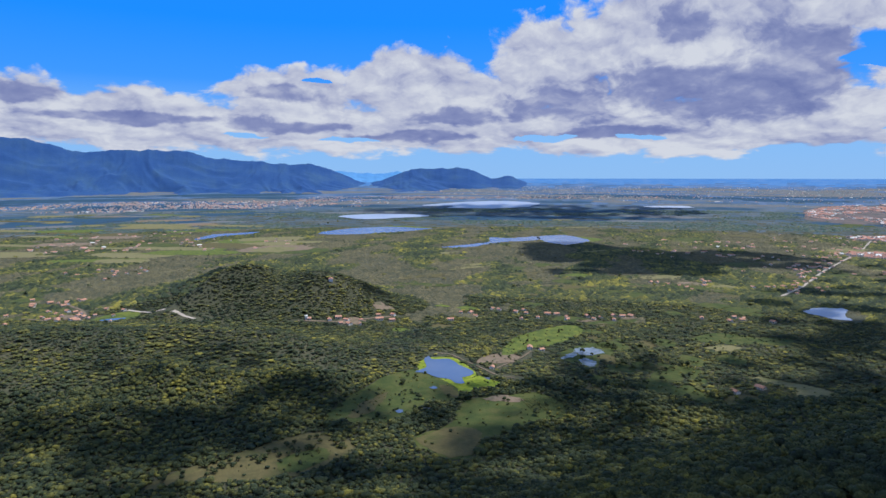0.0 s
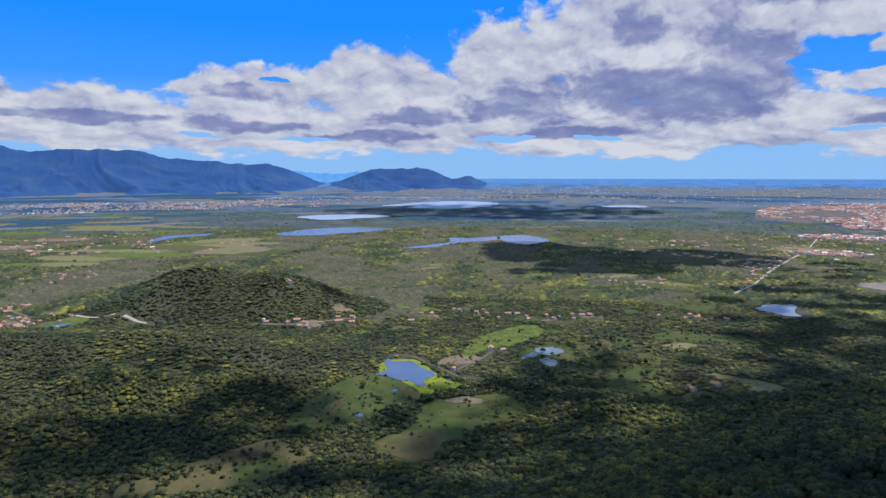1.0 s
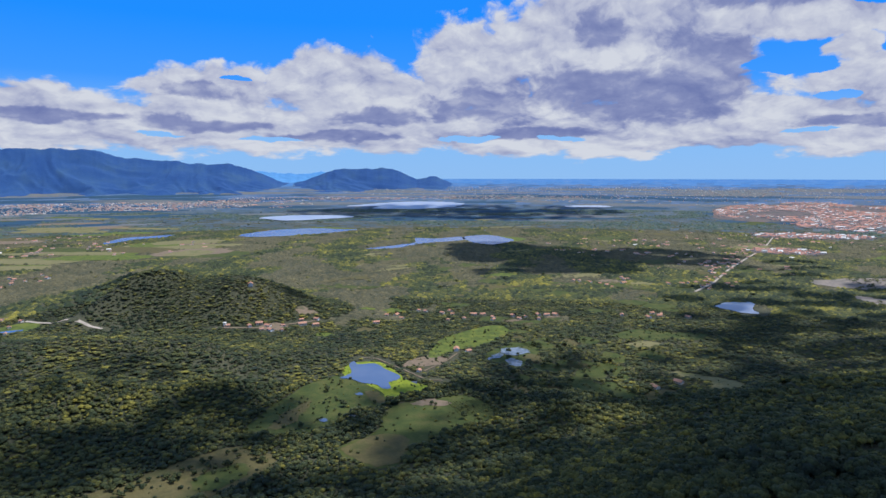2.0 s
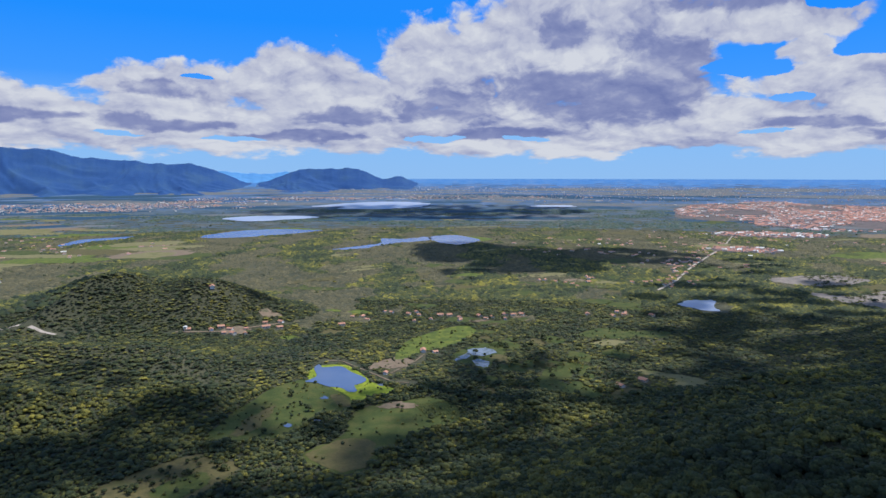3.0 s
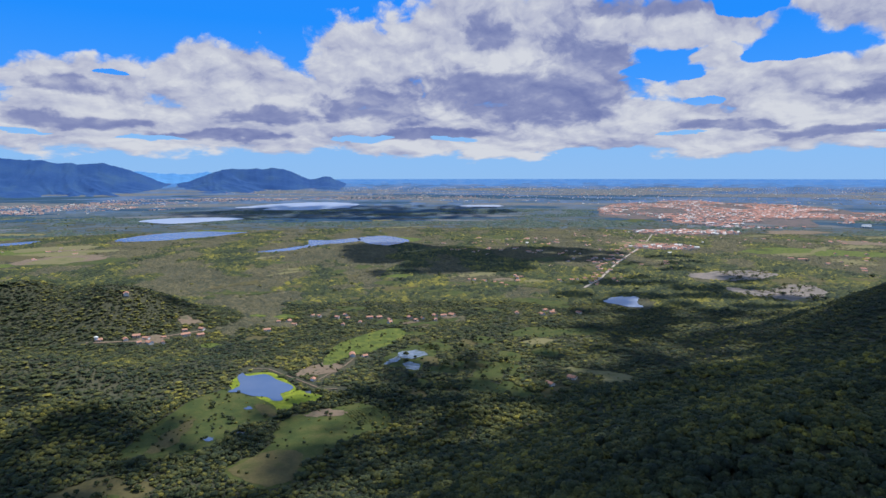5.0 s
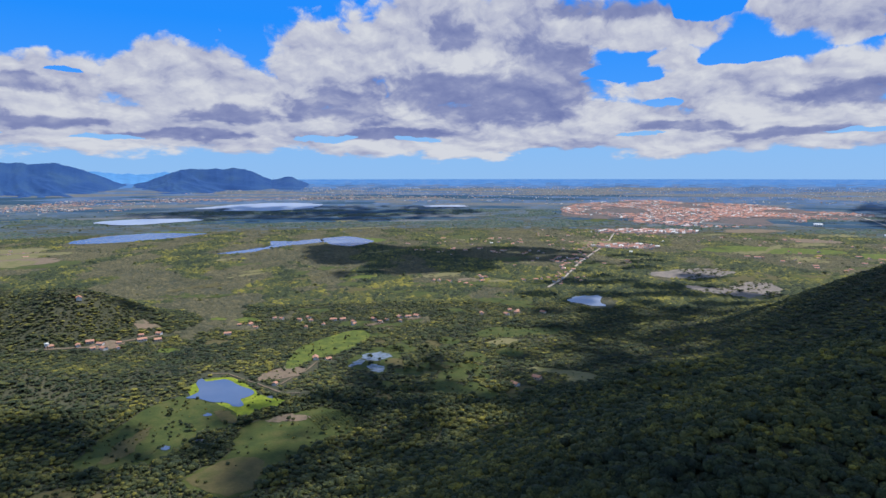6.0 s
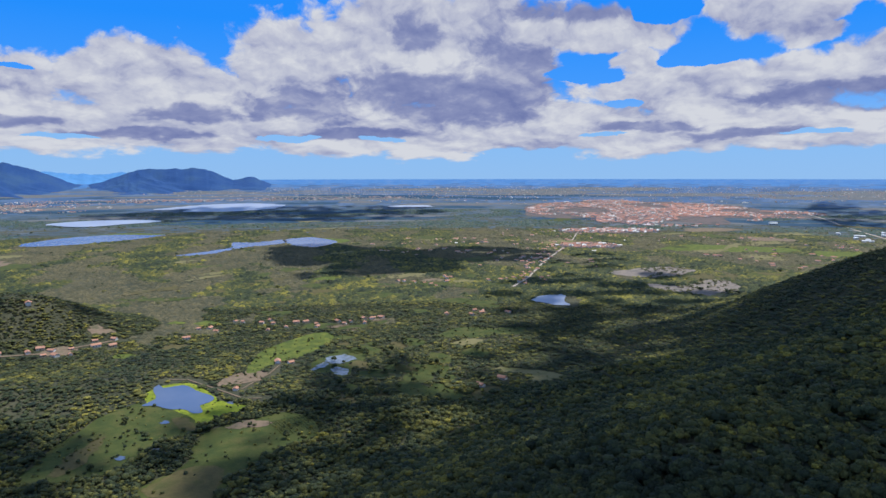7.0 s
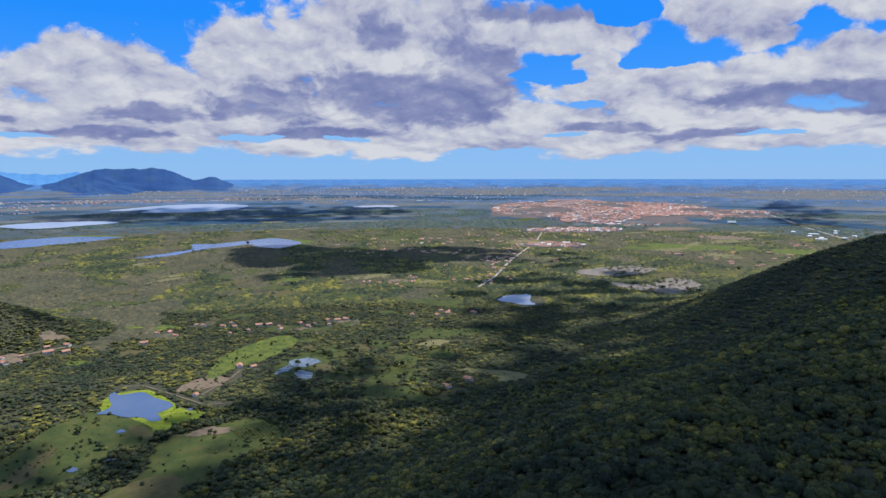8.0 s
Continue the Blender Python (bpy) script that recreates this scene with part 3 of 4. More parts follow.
def road(label, points, width, lift=1.0, mat=M_ROAD):
    """A dirt road along a smooth line."""
    left, right = [], []
    pts = []
    for (ax, ay), (bx, by) in zip(points, points[1:]):
        n = max(2, int(math.hypot(bx - ax, by - ay) / 20))
        pts += [(ax + (bx - ax) * i / n, ay + (by - ay) * i / n) for i in range(n)]
    pts.append(points[-1])
    wig = random.Random(len(pts))
    verts = []
    for i, (x, y) in enumerate(pts):
        ax, ay = pts[max(0, i - 1)]
        bx, by = pts[min(len(pts) - 1, i + 1)]
        l = math.hypot(bx - ax, by - ay)
        w = width * wig.uniform(0.4, 0.6)
        for s in (-1, 1):
            px, py = x + s * w * (by - ay) / l, y - s * w * (bx - ax) / l
            X, Y, Z, k = place(px, py, float(land(px, py)) + 0.75)
            verts.append((X, Y, Z))
        CLEAR.append((x, y, 16, width * 0.5 + 6, math.degrees(math.atan2(by - ay, bx - ax))))
    n = len(pts)
    fs = [(2 * i, 2 * i + 1, 2 * i + 3, 2 * i + 2) for i in range(n - 1)]
    return tagged(new("road", mesh_from("road", verts, fs, mat)), label, "road", kind="structure")


road("pale dirt road towards the town", [(669, 1256), (760, 1350), (948, 1588), (1202, 1878), (1330, 2030), (1647, 2448)], 5.8)
road("paved highway leading past warehouses", [(2365, 1534), (2762, 1995), (3250, 2500), (3760, 3076)], 10, 3)
road("pale dirt track by the pond", [(-10, 842), (10, 838), (41, 790), (66, 747), (84, 742)], 2.2, 1.0, M_SOIL)
road("pale dirt track to the farm", [(66, 780), (75, 792), (102, 826), (119, 858)], 2.4, 1.0, M_SOIL)
road("grey road behind the forest hill", [(-545, 1092), (-492, 1068), (-447, 1050), (-403, 1024)], 6)
road("pale dirt street of a village", [(-752, 1200), (-690, 1165), (-640, 1118), (-612, 1080), (-604, 1036)], 5, 1.0, M_SOIL)
road("pale dirt street of a village", [(-700, 1050), (-650, 1032), (-590, 1040)], 5, 1.0, M_SOIL)
road("pale dirt street of a hamlet", [(-900, 1485), (-862, 1535), (-790, 1606), (-760, 1640)], 5, 1.0, M_SOIL)
road("pale dirt street of a village", [(-235, 1018), (-170, 1018), (-120, 1040), (-85, 1058)], 4, 1.0, M_SOIL)

# ---- mountains ----


def mountain(label, mat, rows, d_foot, d_crest, seed, name="mountain", rugged=1.0):
    """A range far off: rows of (bearing, height over the eye in degrees) give its crest; its foot and crest stand at those drawn-in distances."""
    b0, b1 = rows[0][0], rows[-1][0]
    bs = np.linspace(b0, b1, int((b1 - b0) / 0.09))
    crest = np.interp(bs, [p[0] for p in rows], [p[1] for p in rows])
    crest = np.convolve(np.pad(crest, 4, mode="edge"), np.ones(9) / 9, "valid")
    r = np.random.RandomState(seed)
    for k in range(26):
        w = 3.0 * 0.83 ** k
        crest = crest + 0.010 * w ** 0.9 * np.sin(bs * 6.28 / w + r.uniform(0, 6.3))
    foot = -math.degrees(math.atan2(EYE, 1 / (1 / NEAR - (d_foot - NEAR) / (FAR - NEAR) * (1 / NEAR - 1 / 40000)))) - 0.05
    verts = []
    for u in np.linspace(0, 1, 54):
        d = d_foot + (d_crest - d_foot) * u
        lateral = radians(1) * d
        # spurs run down aslant from the crest and fork into smaller ones
        n = []
        for b in bs:
            q = Vector((b * lateral / 330 + 0.9 * u * math.sin(b * 0.5 + seed), u * 1.5 + b * 0.05, seed * 3.7))
            q = q + 0.5 * noise.noise_vector(q * 1.3)
            n.append(1.0 * abs(noise.noise(q)) + 0.5 * abs(noise.noise(q * 2.2)) + 0.22 * noise.noise(q * 4.6) + 0.1 * noise.noise(q * 9.7))
        n = np.array(n)
        shape = 0.42 * u + 0.58 * u ** 1.9
        bite = rugged * 0.62 * n * (1 - u) ** 0.8 * min(1, u * 3.5)
        elev = foot + (crest - foot) * np.clip(shape + 0.16 * math.sin(math.pi * u) * rugged - bite, -0.03, 1.0)
        elev = np.where(crest < foot + 0.05, foot - 0.1, elev)
        verts.append(np.stack([d * np.sin(np.radians(bs)), d * np.cos(np.radians(bs)), EYE + d * np.tan(np.radians(elev))], -1))
    for down in (0.5, 0.0):
        d = d_crest + 60
        verts.append(np.stack([d * np.sin(np.radians(bs)), d * np.cos(np.radians(bs)), EYE + d * np.tan(np.radians(foot + (crest - foot) * down - 0.3))], -1))
    me = mesh_from(name, np.concatenate(verts), grid_faces(len(verts), len(bs), False), mat)
    return tagged(new(name, me), label, "mountain", kind="structure")


mountain("ridge on the horizon tinted pale blue with haze", M_FAR_MOUNTAIN, [(-13, -0.6), (-9.5, 0.35), (-8, 0.2), (-6, 0.05), (-4.5, 0.25), (-1, -0.1), (3, -0.6)], 4700, 4860, 3, "backdrop", 0.4)
mountain("forested mountain range tinted blue with haze", M_MOUNTAIN, [(-60, -0.5), (-54, 1.5), (-48, 2.6), (-40, 2.4), (-34, 2.7), (-32.4, 2.65), (-30, 1.9), (-28.5, 1.7), (-27, 1.95), (-24, 1.95), (-21.8, 1.95), (-19.5, 1.35), (-18.5, 1.25),
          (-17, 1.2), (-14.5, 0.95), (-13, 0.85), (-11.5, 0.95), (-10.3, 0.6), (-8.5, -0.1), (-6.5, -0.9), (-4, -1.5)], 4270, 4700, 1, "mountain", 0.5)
mountain("forested table hill tinted blue with haze", M_MOUNTAIN, [(-9, -1.6), (-6.3, -0.7), (-4.6, -0.2), (-3, 0.42), (-2.2, 0.55), (-0.5, 0.5), (1.5, 0.62), (2.3, 0.5), (3.6, -0.1), (4.6, -0.35), (6, -0.1), (6.8, -0.45), (8, -0.9), (10, -1.3)], 4330, 4700, 2, "mountain", 0.5)

# ---- clouds overhead, added out of view to lay shade on the land ----
M_CLOUD = material("cloud", lambda A, b: (ramp(A, noise_at(A, 0.01, 4), (0.3, (0.75, 0.76, 0.78)), (0.7, (0.85, 0.85, 0.86))), None), 1.0)


def ico(level):
    bm = bmesh.new()
    bmesh.ops.create_icosphere(bm, subdivisions=level, radius=1)
    v = np.array([q.co[:] for q in bm.verts])
    f = np.array([[q.index for q in p.verts] for p in bm.faces])
    bm.free()
    return v, f


ICO1, ICO2 = ico(1), ico(2)
DOME1 = (ICO1[0], ICO1[1][ICO1[0][ICO1[1]][:, :, 2].mean(1) > -0.45])


def joined(shapes, which, pos, scale, spin, tones=None):
    """One vertex and face list out of copies of shapes: pos (n, 3), scale (n, 3), spin (n)."""
    V, F, T, base = [], [], [], 0
    for s, (sv, sf) in enumerate(shapes):
        i = np.nonzero(which == s)[0]
        if not len(i):
            continue
        c, n = np.cos(spin[i])[:, None], np.sin(spin[i])[:, None]
        x = (sv[None, :, 0] * c - sv[None, :, 1] * n) * scale[i, 0:1] + pos[i, 0:1]
        y = (sv[None, :, 0] * n + sv[None, :, 1] * c) * scale[i, 1:2] + pos[i, 1:2]
        z = sv[None, :, 2] * scale[i, 2:3] + pos[i, 2:3]
        V.append(np.stack([x, y, z], -1).reshape(-1, 3))
        F.append((sf[None] + (np.arange(len(i)) * len(sv))[:, None, None] + base).reshape(-1, sf.shape[1]))
        base += len(i) * len(sv)
        if tones is not None:
            T.append(np.repeat(tones[i], len(sv)))
    return (np.concatenate(V), np.concatenate(F)) if tones is None else (np.concatenate(V), np.concatenate(F), np.concatenate(T))


def lumpy(shape, amount, seed, freq=1.6):
    v, f = shape
    out = []
    for p in v:
        q = Vector(p) * freq + Vector((seed * 7.3, seed * 3.1, seed * 1.7))
        out.append(p * (1 + amount * (noise.noise(q) + 0.5 * noise.noise(q * 2.3))))
    return np.array(out), f


def cloud_over(x, y, a, b, turn, seed, n=60, high=1300.0, puff=0.25):
    """A cumulus some way up whose shadow falls round (x, y)."""
    r = np.random.RandomState(seed)
    up = SUN_WAY * (high / SUN_WAY.z)
    q, w = r.uniform(0, 1, n) ** 0.6 * 0.85, r.uniform(0, 6.283, n)
    u, v = q * np.cos(w), q * np.sin(w)
    c, s = math.cos(radians(turn)), math.sin(radians(turn))
    px, py = x + up.x + u * a * c - v * b * s, y + up.y + u * a * s + v * b * c
    size = r.uniform(0.64, 1.36, n) * puff * min(a, b) * 1.1
    V, F = joined([lumpy(ICO2, 0.25, k) for k in range(4)], r.randint(0, 4, n), np.stack([px, py, high + size * 0.3], -1), np.stack([size, size, size * 0.55], -1), r.uniform(0, 6.3, n))
    ob = new("cloud", mesh_from("cloud", V, F, M_CLOUD))
    return tagged(ob, "white cumulus cloud out of view, added to shade the plain", "cloud", kind="stuff")


cloud_over(490, 1880, 430, 220, 102, 1, 110)
cloud_over(780, 1850, 380, 190, -22, 21, 55)
cloud_over(440, 1600, 210, 90, 10, 22, 30)
# thin cloud in small unseen tufts, added to dim the ground softly
cloud_over(520, 3520, 1000, 340, -9, 23, 230, 2600.0, 0.1)
cloud_over(-150, 3600, 360, 150, 3, 24, 60, 2600.0, 0.15)
cloud_over(2950, 2150, 560, 200, 48, 25, 90, 2200.0, 0.12)
cloud_over(820, 1080, 430, 300, 35, 8, 60, 1300.0, 0.1)
cloud_over(1020, 1500, 300, 130, 45, 27, 30, 1300.0, 0.14)
cloud_over(470, 770, 190, 100, 30, 28, 26, 1300.0, 0.18)
cloud_over(200, 745, 160, 100, 30, 16, 24, 1300.0, 0.18)
cloud_over(-10, 670, 110, 60, 50, 29, 18, 1300.0, 0.2)
cloud_over(120, 620, 100, 60, 40, 32, 20, 1300.0, 0.2)
cloud_over(40, 540, 110, 60, 30, 31, 26, 1300.0, 0.2)
cloud_over(-160, 610, 160, 90, 40, 9, 44, 1300.0, 0.18)
cloud_over(-320, 540, 170, 80, 20, 10, 40, 1300.0, 0.18)
cloud_over(-330, 720, 120, 60, 20, 33, 16, 1300.0, 0.2)
cloud_over(-465, 1240, 60, 80, 0, 12, 8)
cloud_over(-150, 1160, 60, 40, 0, 14, 10)
# the thick cloud, also out of view, that shades the mountainside
cloud_over(700, 430, 480, 300, 20, 2, 130, 1300.0, 0.16)
cloud_over(560, 640, 320, 180, 30, 6, 60, 1300.0, 0.16)
cloud_over(320, 560, 260, 130, 20, 13, 60, 1300.0, 0.2)
cloud_over(300, 150, 280, 190, 0, 7, 60)
cloud_over(-90, 420, 330, 100, 5, 5, 70, 1300.0, 0.2)
cloud_over(210, 330, 330, 190, 20, 3, 70, 1300.0, 0.18)

# ---- where the houses stand, and the forest round them ----
r = random.Random(21)
SPOTS = [(119, 872, 1), (60, 781, 2), (-200, 1127, 1), (11, 1047, 1), (46, 1099, 0), (179, 1091, 1), (194, 1088, 0), (244, 1073, 0), (250, 1052, 2), (289, 1075, 0), (303, 1073, 1), (318, 1072, 0), (143, 1098, 2), (30, 1102, 2), (129, 1054, 0),
         (320, 687, 1), (354, 699, 0), (134, 862, 2), (-214, 1042, 0), (-185, 1024, 1), (-172, 1034, 0), (-151, 1007, 1), (-148, 1056, 0), (-106, 1037, 1), (431, 1056, 0), (469, 1035, 1), (492, 1043, 0), (-227, 1134, 2)]
SPOTS += [(490, 1389, 1), (508, 1374, 0), (585, 1441, 1), (596, 1424, 0), (-672, 1058, 0), (-650, 1037, 1), (-644, 1066, 0), (-608, 1037, 1), (-736, 1186, 0), (-698, 1175, 1), (-591, 1111, 0)]
for n, cx, cy, sx, sy in ((20, -150, 1030, 40, 20), (30, -635, 1065, 50, 36), (10, -720, 1185, 40, 22), (12, -830, 1560, 70, 60), (6, 255, 1062, 40, 12), (8, 545, 1410, 60, 40), (6, 60, 1110, 110, 30),
                          (14, 740, 1330, 40, 40), (5, 480, 1040, 30, 14)):
    for _ in range(n):
        SPOTS.append((r.gauss(cx, sx), r.gauss(cy, sy), r.choice((0, 0, 1, 2, 2))))
HOMES = []
for x, y, kind in SPOTS:
    if all(math.hypot(x - a, y - b) > 14 for a, b, k in HOMES) and (land(x, y) < 7 or (x, y) == (-200, 1127)):
        HOMES.append((x, y, kind))
        CLEAR.append((x + 1, y - 5, 7, 9, 0))

rng = np.random.RandomState(11)
CLEAR.append((668, 1070, 40, 48, 0))
CLEAR.append((221, 174, 5, 9, 0))
AREA = np.array(CLEAR)


def open_ground(x, y):
    out = np.zeros(len(x), bool)
    for cx, cy, a, b, turn in AREA:
        i = np.nonzero((np.abs(x - cx) < max(a, b) * 1.2) & (np.abs(y - cy) < max(a, b) * 1.2))[0]
        if len(i):
            out[i] |= blob(x[i], y[i], cx, cy, a, b, turn) < 1
    return out


def in_plots(x, y, rims=PLOTS):
    out = np.zeros(len(x), bool)
    for rim in rims:
        lo, hi = rim.min(0), rim.max(0)
        i = np.nonzero((x > lo[0]) & (x < hi[0]) & (y > lo[1]) & (y < hi[1]))[0]
        if not len(i):
            continue
        a, b = rim, np.roll(rim, -1, 0)
        px, py = x[i][:, None], y[i][:, None]
        cross = ((a[None, :, 1] > py) != (b[None, :, 1] > py)) & (px < (b[None, :, 0] - a[None, :, 0]) * (py - a[None, :, 1]) / (b[None, :, 1] - a[None, :, 1] + 1e-9) + a[None, :, 0])
        out[i] |= cross.sum(1) % 2 == 1
    return out


def spots(d0, d1, gap, fill, b0=-44, b1=70):
    """Jittered places for plants between two distances from the start of the flight."""
    n = int(d1 / gap / 0.9) + 2
    i, j = np.meshgrid(np.arange(-n, n + 1), np.arange(-2, n + 1))
    x = (i + 0.5 * (j % 2)).ravel() * gap
    y = j.ravel() * gap * 0.9
    x, y = x + rng.uniform(-0.42, 0.42, len(x)) * gap, y + rng.uniform(-0.42, 0.42, len(y)) * gap
    d, b = np.hypot(x, y), np.degrees(np.arctan2(x, y))
    patchy = np.sin(x / 61 + np.sin(y / 83) * 2) + np.sin(y / 47 + np.sin(x / 71) * 2) + np.sin((x + y) / 133)
    keep = (d >= d0) & (d < d1) & (b > b0) & (b < b1) & (rng.uniform(0, 1, len(x)) < fill + 0.09 * patchy)
    x, y = x[keep], y[keep]
    free = ~(open_ground(x, y) | in_plots(x, y))
    return x[free], y[free]


def crown_shape(seed, lobes, shape, leaves, leaf):
    """A broad crown 1 wide and about 0.8 high: rounded leafy lobes, with loose sprays of leaves that break their outlines."""
    r = np.random.RandomState(seed)
    V, F, base, mids = [], [], 0, []
    for k in range(lobes):
        a, q = k * 2.4 + r.uniform(-0.4, 0.4), math.sqrt(k / lobes) * 0.36
        size = r.uniform(0.19, 0.27) * (1.0 if lobes > 3 else 1.4)
        mid = np.array([q * math.cos(a), q * math.sin(a), 0.50 - q * q * 1.7 + r.uniform(-0.06, 0.06)])
        v, f = lumpy(shape, 0.38, seed * 31 + k, 2.1)
        V.append(v * [size, size, size * 0.82] + mid), F.append(f + base)
        base += len(v)
        mids.append((mid, size))
    for k in range(leaves):
        mid, size = mids[k % lobes]
        n = r.normal(0, 1, 3) + [0, 0, 0.5]
        n /= np.linalg.norm(n)
        p = mid + n * size * r.uniform(0.9, 1.12)
        m = n + r.normal(0, 0.4, 3)
        m /= np.linalg.norm(m)
        t = np.cross(m, r.normal(0, 1, 3))
        t /= np.linalg.norm(t)
        b = np.cross(m, t)
        w = leaf * r.uniform(0.6, 1.3)
        V.append(np.array([p + t * w, p - t * w * 0.55 + b * w * 0.85, p - t * w * 0.5 - b * w * 0.9]))
        F.append(np.array([[base, base + 1, base + 2]]))
        base += 3
    return np.concatenate(V), np.concatenate(F)


def grow(name, label, shapes, x, y, wide, tall, mat, spread=0.35, sink=0.0):
    n = len(x)
    w = wide * rng.lognormal(0, spread, n).clip(0.45, 2.0)
    h = w * tall * rng.uniform(0.8, 1.25, n)
    z = land(x, y)
    X, Y, Z, k = drawn_in(x, y, z)
    V, F, T = joined(shapes, rng.randint(0, len(shapes), n), np.stack([X, Y, Z - sink * h], -1), np.stack([w * k, w * k, h * k], -1), rng.uniform(0, 6.3, n), rng.beta(1.6, 1.9, n))
    return tagged(new(name, mesh_from(name, V, F, mat, True, T)), label, "forest", kind="stuff")


CLOSE_TREES = [crown_shape(s, 9, DOME1, 200, 0.05) for s in range(10)]
NEAR_TREES = [crown_shape(s + 10, 5, DOME1, 60, 0.075) for s in range(10)]
MID_TREES = [crown_shape(s + 20, 2, DOME1, 11, 0.11) for s in range(8)]
FAR_TREES = [crown_shape(s + 40, 1, (ICO1[0], ICO1[1][ICO1[0][ICO1[1]][:, :, 2].mean(1) > 0.0]), 6, 0.16) for s in range(6)]
BUSHES = [(np.array([(math.cos(a) * 0.5, math.sin(a) * 0.5, 0) for a in np.arange(5) * 1.2566] + [(0.12 * k - 0.1, 0.06 * k, 0.8)]), np.array([(i, (i + 1) % 5, 5) for i in range(5)])) for k in range(3)]


def wooded(x, y):
    """Where woods stand on the plain: everywhere near the mountain and on the hills, in patches farther off."""
    d, b = np.hypot(x, y), np.degrees(np.arctan2(x, y))
    n = waves(x * 1.6, y * 0.9, 8) / 13.0 + waves(x * 4, y * 3, 9) / 13.0
    bias = 1.0 - (d - 900) / 480 + 3.0 * np.clip((b - 16) / 10, 0, 1) * np.clip((2050 - d) / 400, 0, 1) + 6.0 * (land(x, y) > 4)
    return n + np.maximum(bias + 3.0 * np.clip((1080 - d) / 100, 0, 1), -0.4) > 0


x, y = spots(150, 275, 4.3, 0.96, -38, 65)
grow("forest", "dense dark green trees on the mountainside", CLOSE_TREES, x, y, 6.0, 0.85, M_LEAF, 0.32)
x, y = spots(275, 430, 4.5, 0.96, -38, 65)
grow("forest", "dense dark green trees below the mountainside", NEAR_TREES, x, y, 6.3, 0.75, M_LEAF, 0.34)
x, y = spots(430, 750, 4.0, 0.97, -37, 61)
grow("forest", "dense green woodland in the valley", MID_TREES, x, y, 5.4, 0.62, M_LEAF, 0.36)
x, y = spots(750, 1250, 4.8, 0.98, -38, 60)
w = wooded(x, y)
grow("forest", "green woodland and thickets on the plain", FAR_TREES, x[w], y[w], 7.0, 0.36, M_LEAF, 0.36)
x, y = spots(1250, 2950, 7.2, 0.92, -37, 60)
w = wooded(x, y)
grow("forest", "low green woods on the plain", BUSHES, x[w], y[w], 10.5, 0.34, M_LEAF, 0.4)
x, y = spots(930, 2950, 7.8, 0.82, -37, 60)
w = ~wooded(x, y)
grow("scrub", "low green scrub on the open plain", BUSHES, x[w], y[w], 7.5, 0.33, M_SCRUB, 0.5)
x, y = spots(1250, 4300, 50, 0.55, -37, 62)
grow("forest", "scattered dark trees on the open plain", FAR_TREES, x, y, 9, 0.5, M_LEAF, 0.4)
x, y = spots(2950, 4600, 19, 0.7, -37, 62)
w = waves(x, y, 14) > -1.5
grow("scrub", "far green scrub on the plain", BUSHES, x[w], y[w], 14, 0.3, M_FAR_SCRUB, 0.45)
q = rng.uniform(0, 1, (900, 2)) * [300, 430] + [930, 970]
x, y = q[:, 0], q[:, 1]
k = in_plots(x, y) & (waves(x * 3, y * 3, 33) > 1.0)
grow("bushes", "dark bushes on the quarry floor", FAR_TREES, x[k], y[k], 8, 0.5, M_LEAF, 0.5)
# bushes and single small trees that creep into the fields
n = 240
i, j = np.meshgrid(np.arange(-n, n), np.arange(90, 330))
x, y = (i.ravel() + rng.uniform(-0.5, 0.5, i.size)) * 3.0, (j.ravel() + rng.uniform(-0.5, 0.5, i.size)) * 3.0
k = rng.uniform(0, 1, len(x)) < 0.035 + 0.10 * (waves(x * 5, y * 5, 21) > 4.5)
x, y = x[k], y[k]
k = in_plots(x, y) & ~in_plots(x, y, POOLS)
grow("bushes", "green bushes scattered over the fields", MID_TREES, x[k], y[k], 2.6, 0.75, M_LEAF, 0.5)


def tree(seed, tall, wide):
    """A free-standing tree: a tapered trunk that forks into limbs, and a crown of leafy clumps."""
    ob = new("tree")
    r = random.Random(seed)
    bm = bmesh.new()
    limbs = [((0, 0, -0.6), (0.1, 0.05, tall * 0.42), 0.26, 0.17)]
    for k in range(5):
        a = k * 1.26 + r.uniform(-0.3, 0.3)
        limbs.append(((0.1, 0.05, tall * 0.36), (math.cos(a) * wide * 0.28, math.sin(a) * wide * 0.28, tall * r.uniform(0.6, 0.75)), 0.13, 0.05))
    for p, q, r0, r1 in limbs:
        p, q = Vector(p), Vector(q)
        m = Matrix.Translation((p + q) / 2) @ (q - p).to_track_quat("Z", "Y").to_matrix().to_4x4()
        bmesh.ops.create_cone(bm, segments=7, radius1=r0, radius2=r1, depth=(q - p).length, matrix=m)
    part("trunk", bm, M_TRUNK, ob)
    v, f = crown_shape(seed + 70, 9, ICO1, 150, 0.05)
    v = v * [wide, wide, tall * 0.85] + [0, 0, tall * 0.22]
    crown = new("crown", mesh_from("crown", v, f, M_LEAF, True, 0.35))
    crown.parent = ob
    return tagged(ob, "free-standing green tree with a rounded crown on grass", "tree", "trees in the fields")


TREES = []
r = random.Random(31)
WHERE = [(-66, 617), (-57, 588), (-71, 593), (-35, 588), (-13, 607), (2, 623), (16, 639), (-27, 668), (5, 674), (-47, 716), (27, 667), (64, 664), (92, 622), (-22, 600), (-4, 615), (9, 631), (-45, 600), (-30, 640), (150, 905), (120, 905), (175, 960), (-96, 552), (-90, 545)]
for _ in range(46):
    u = r.uniform(0, 1)
    WHERE.append((-215 + u * 105 + r.uniform(-12, 12), 490 + u * 66 + r.uniform(-14, 16)))
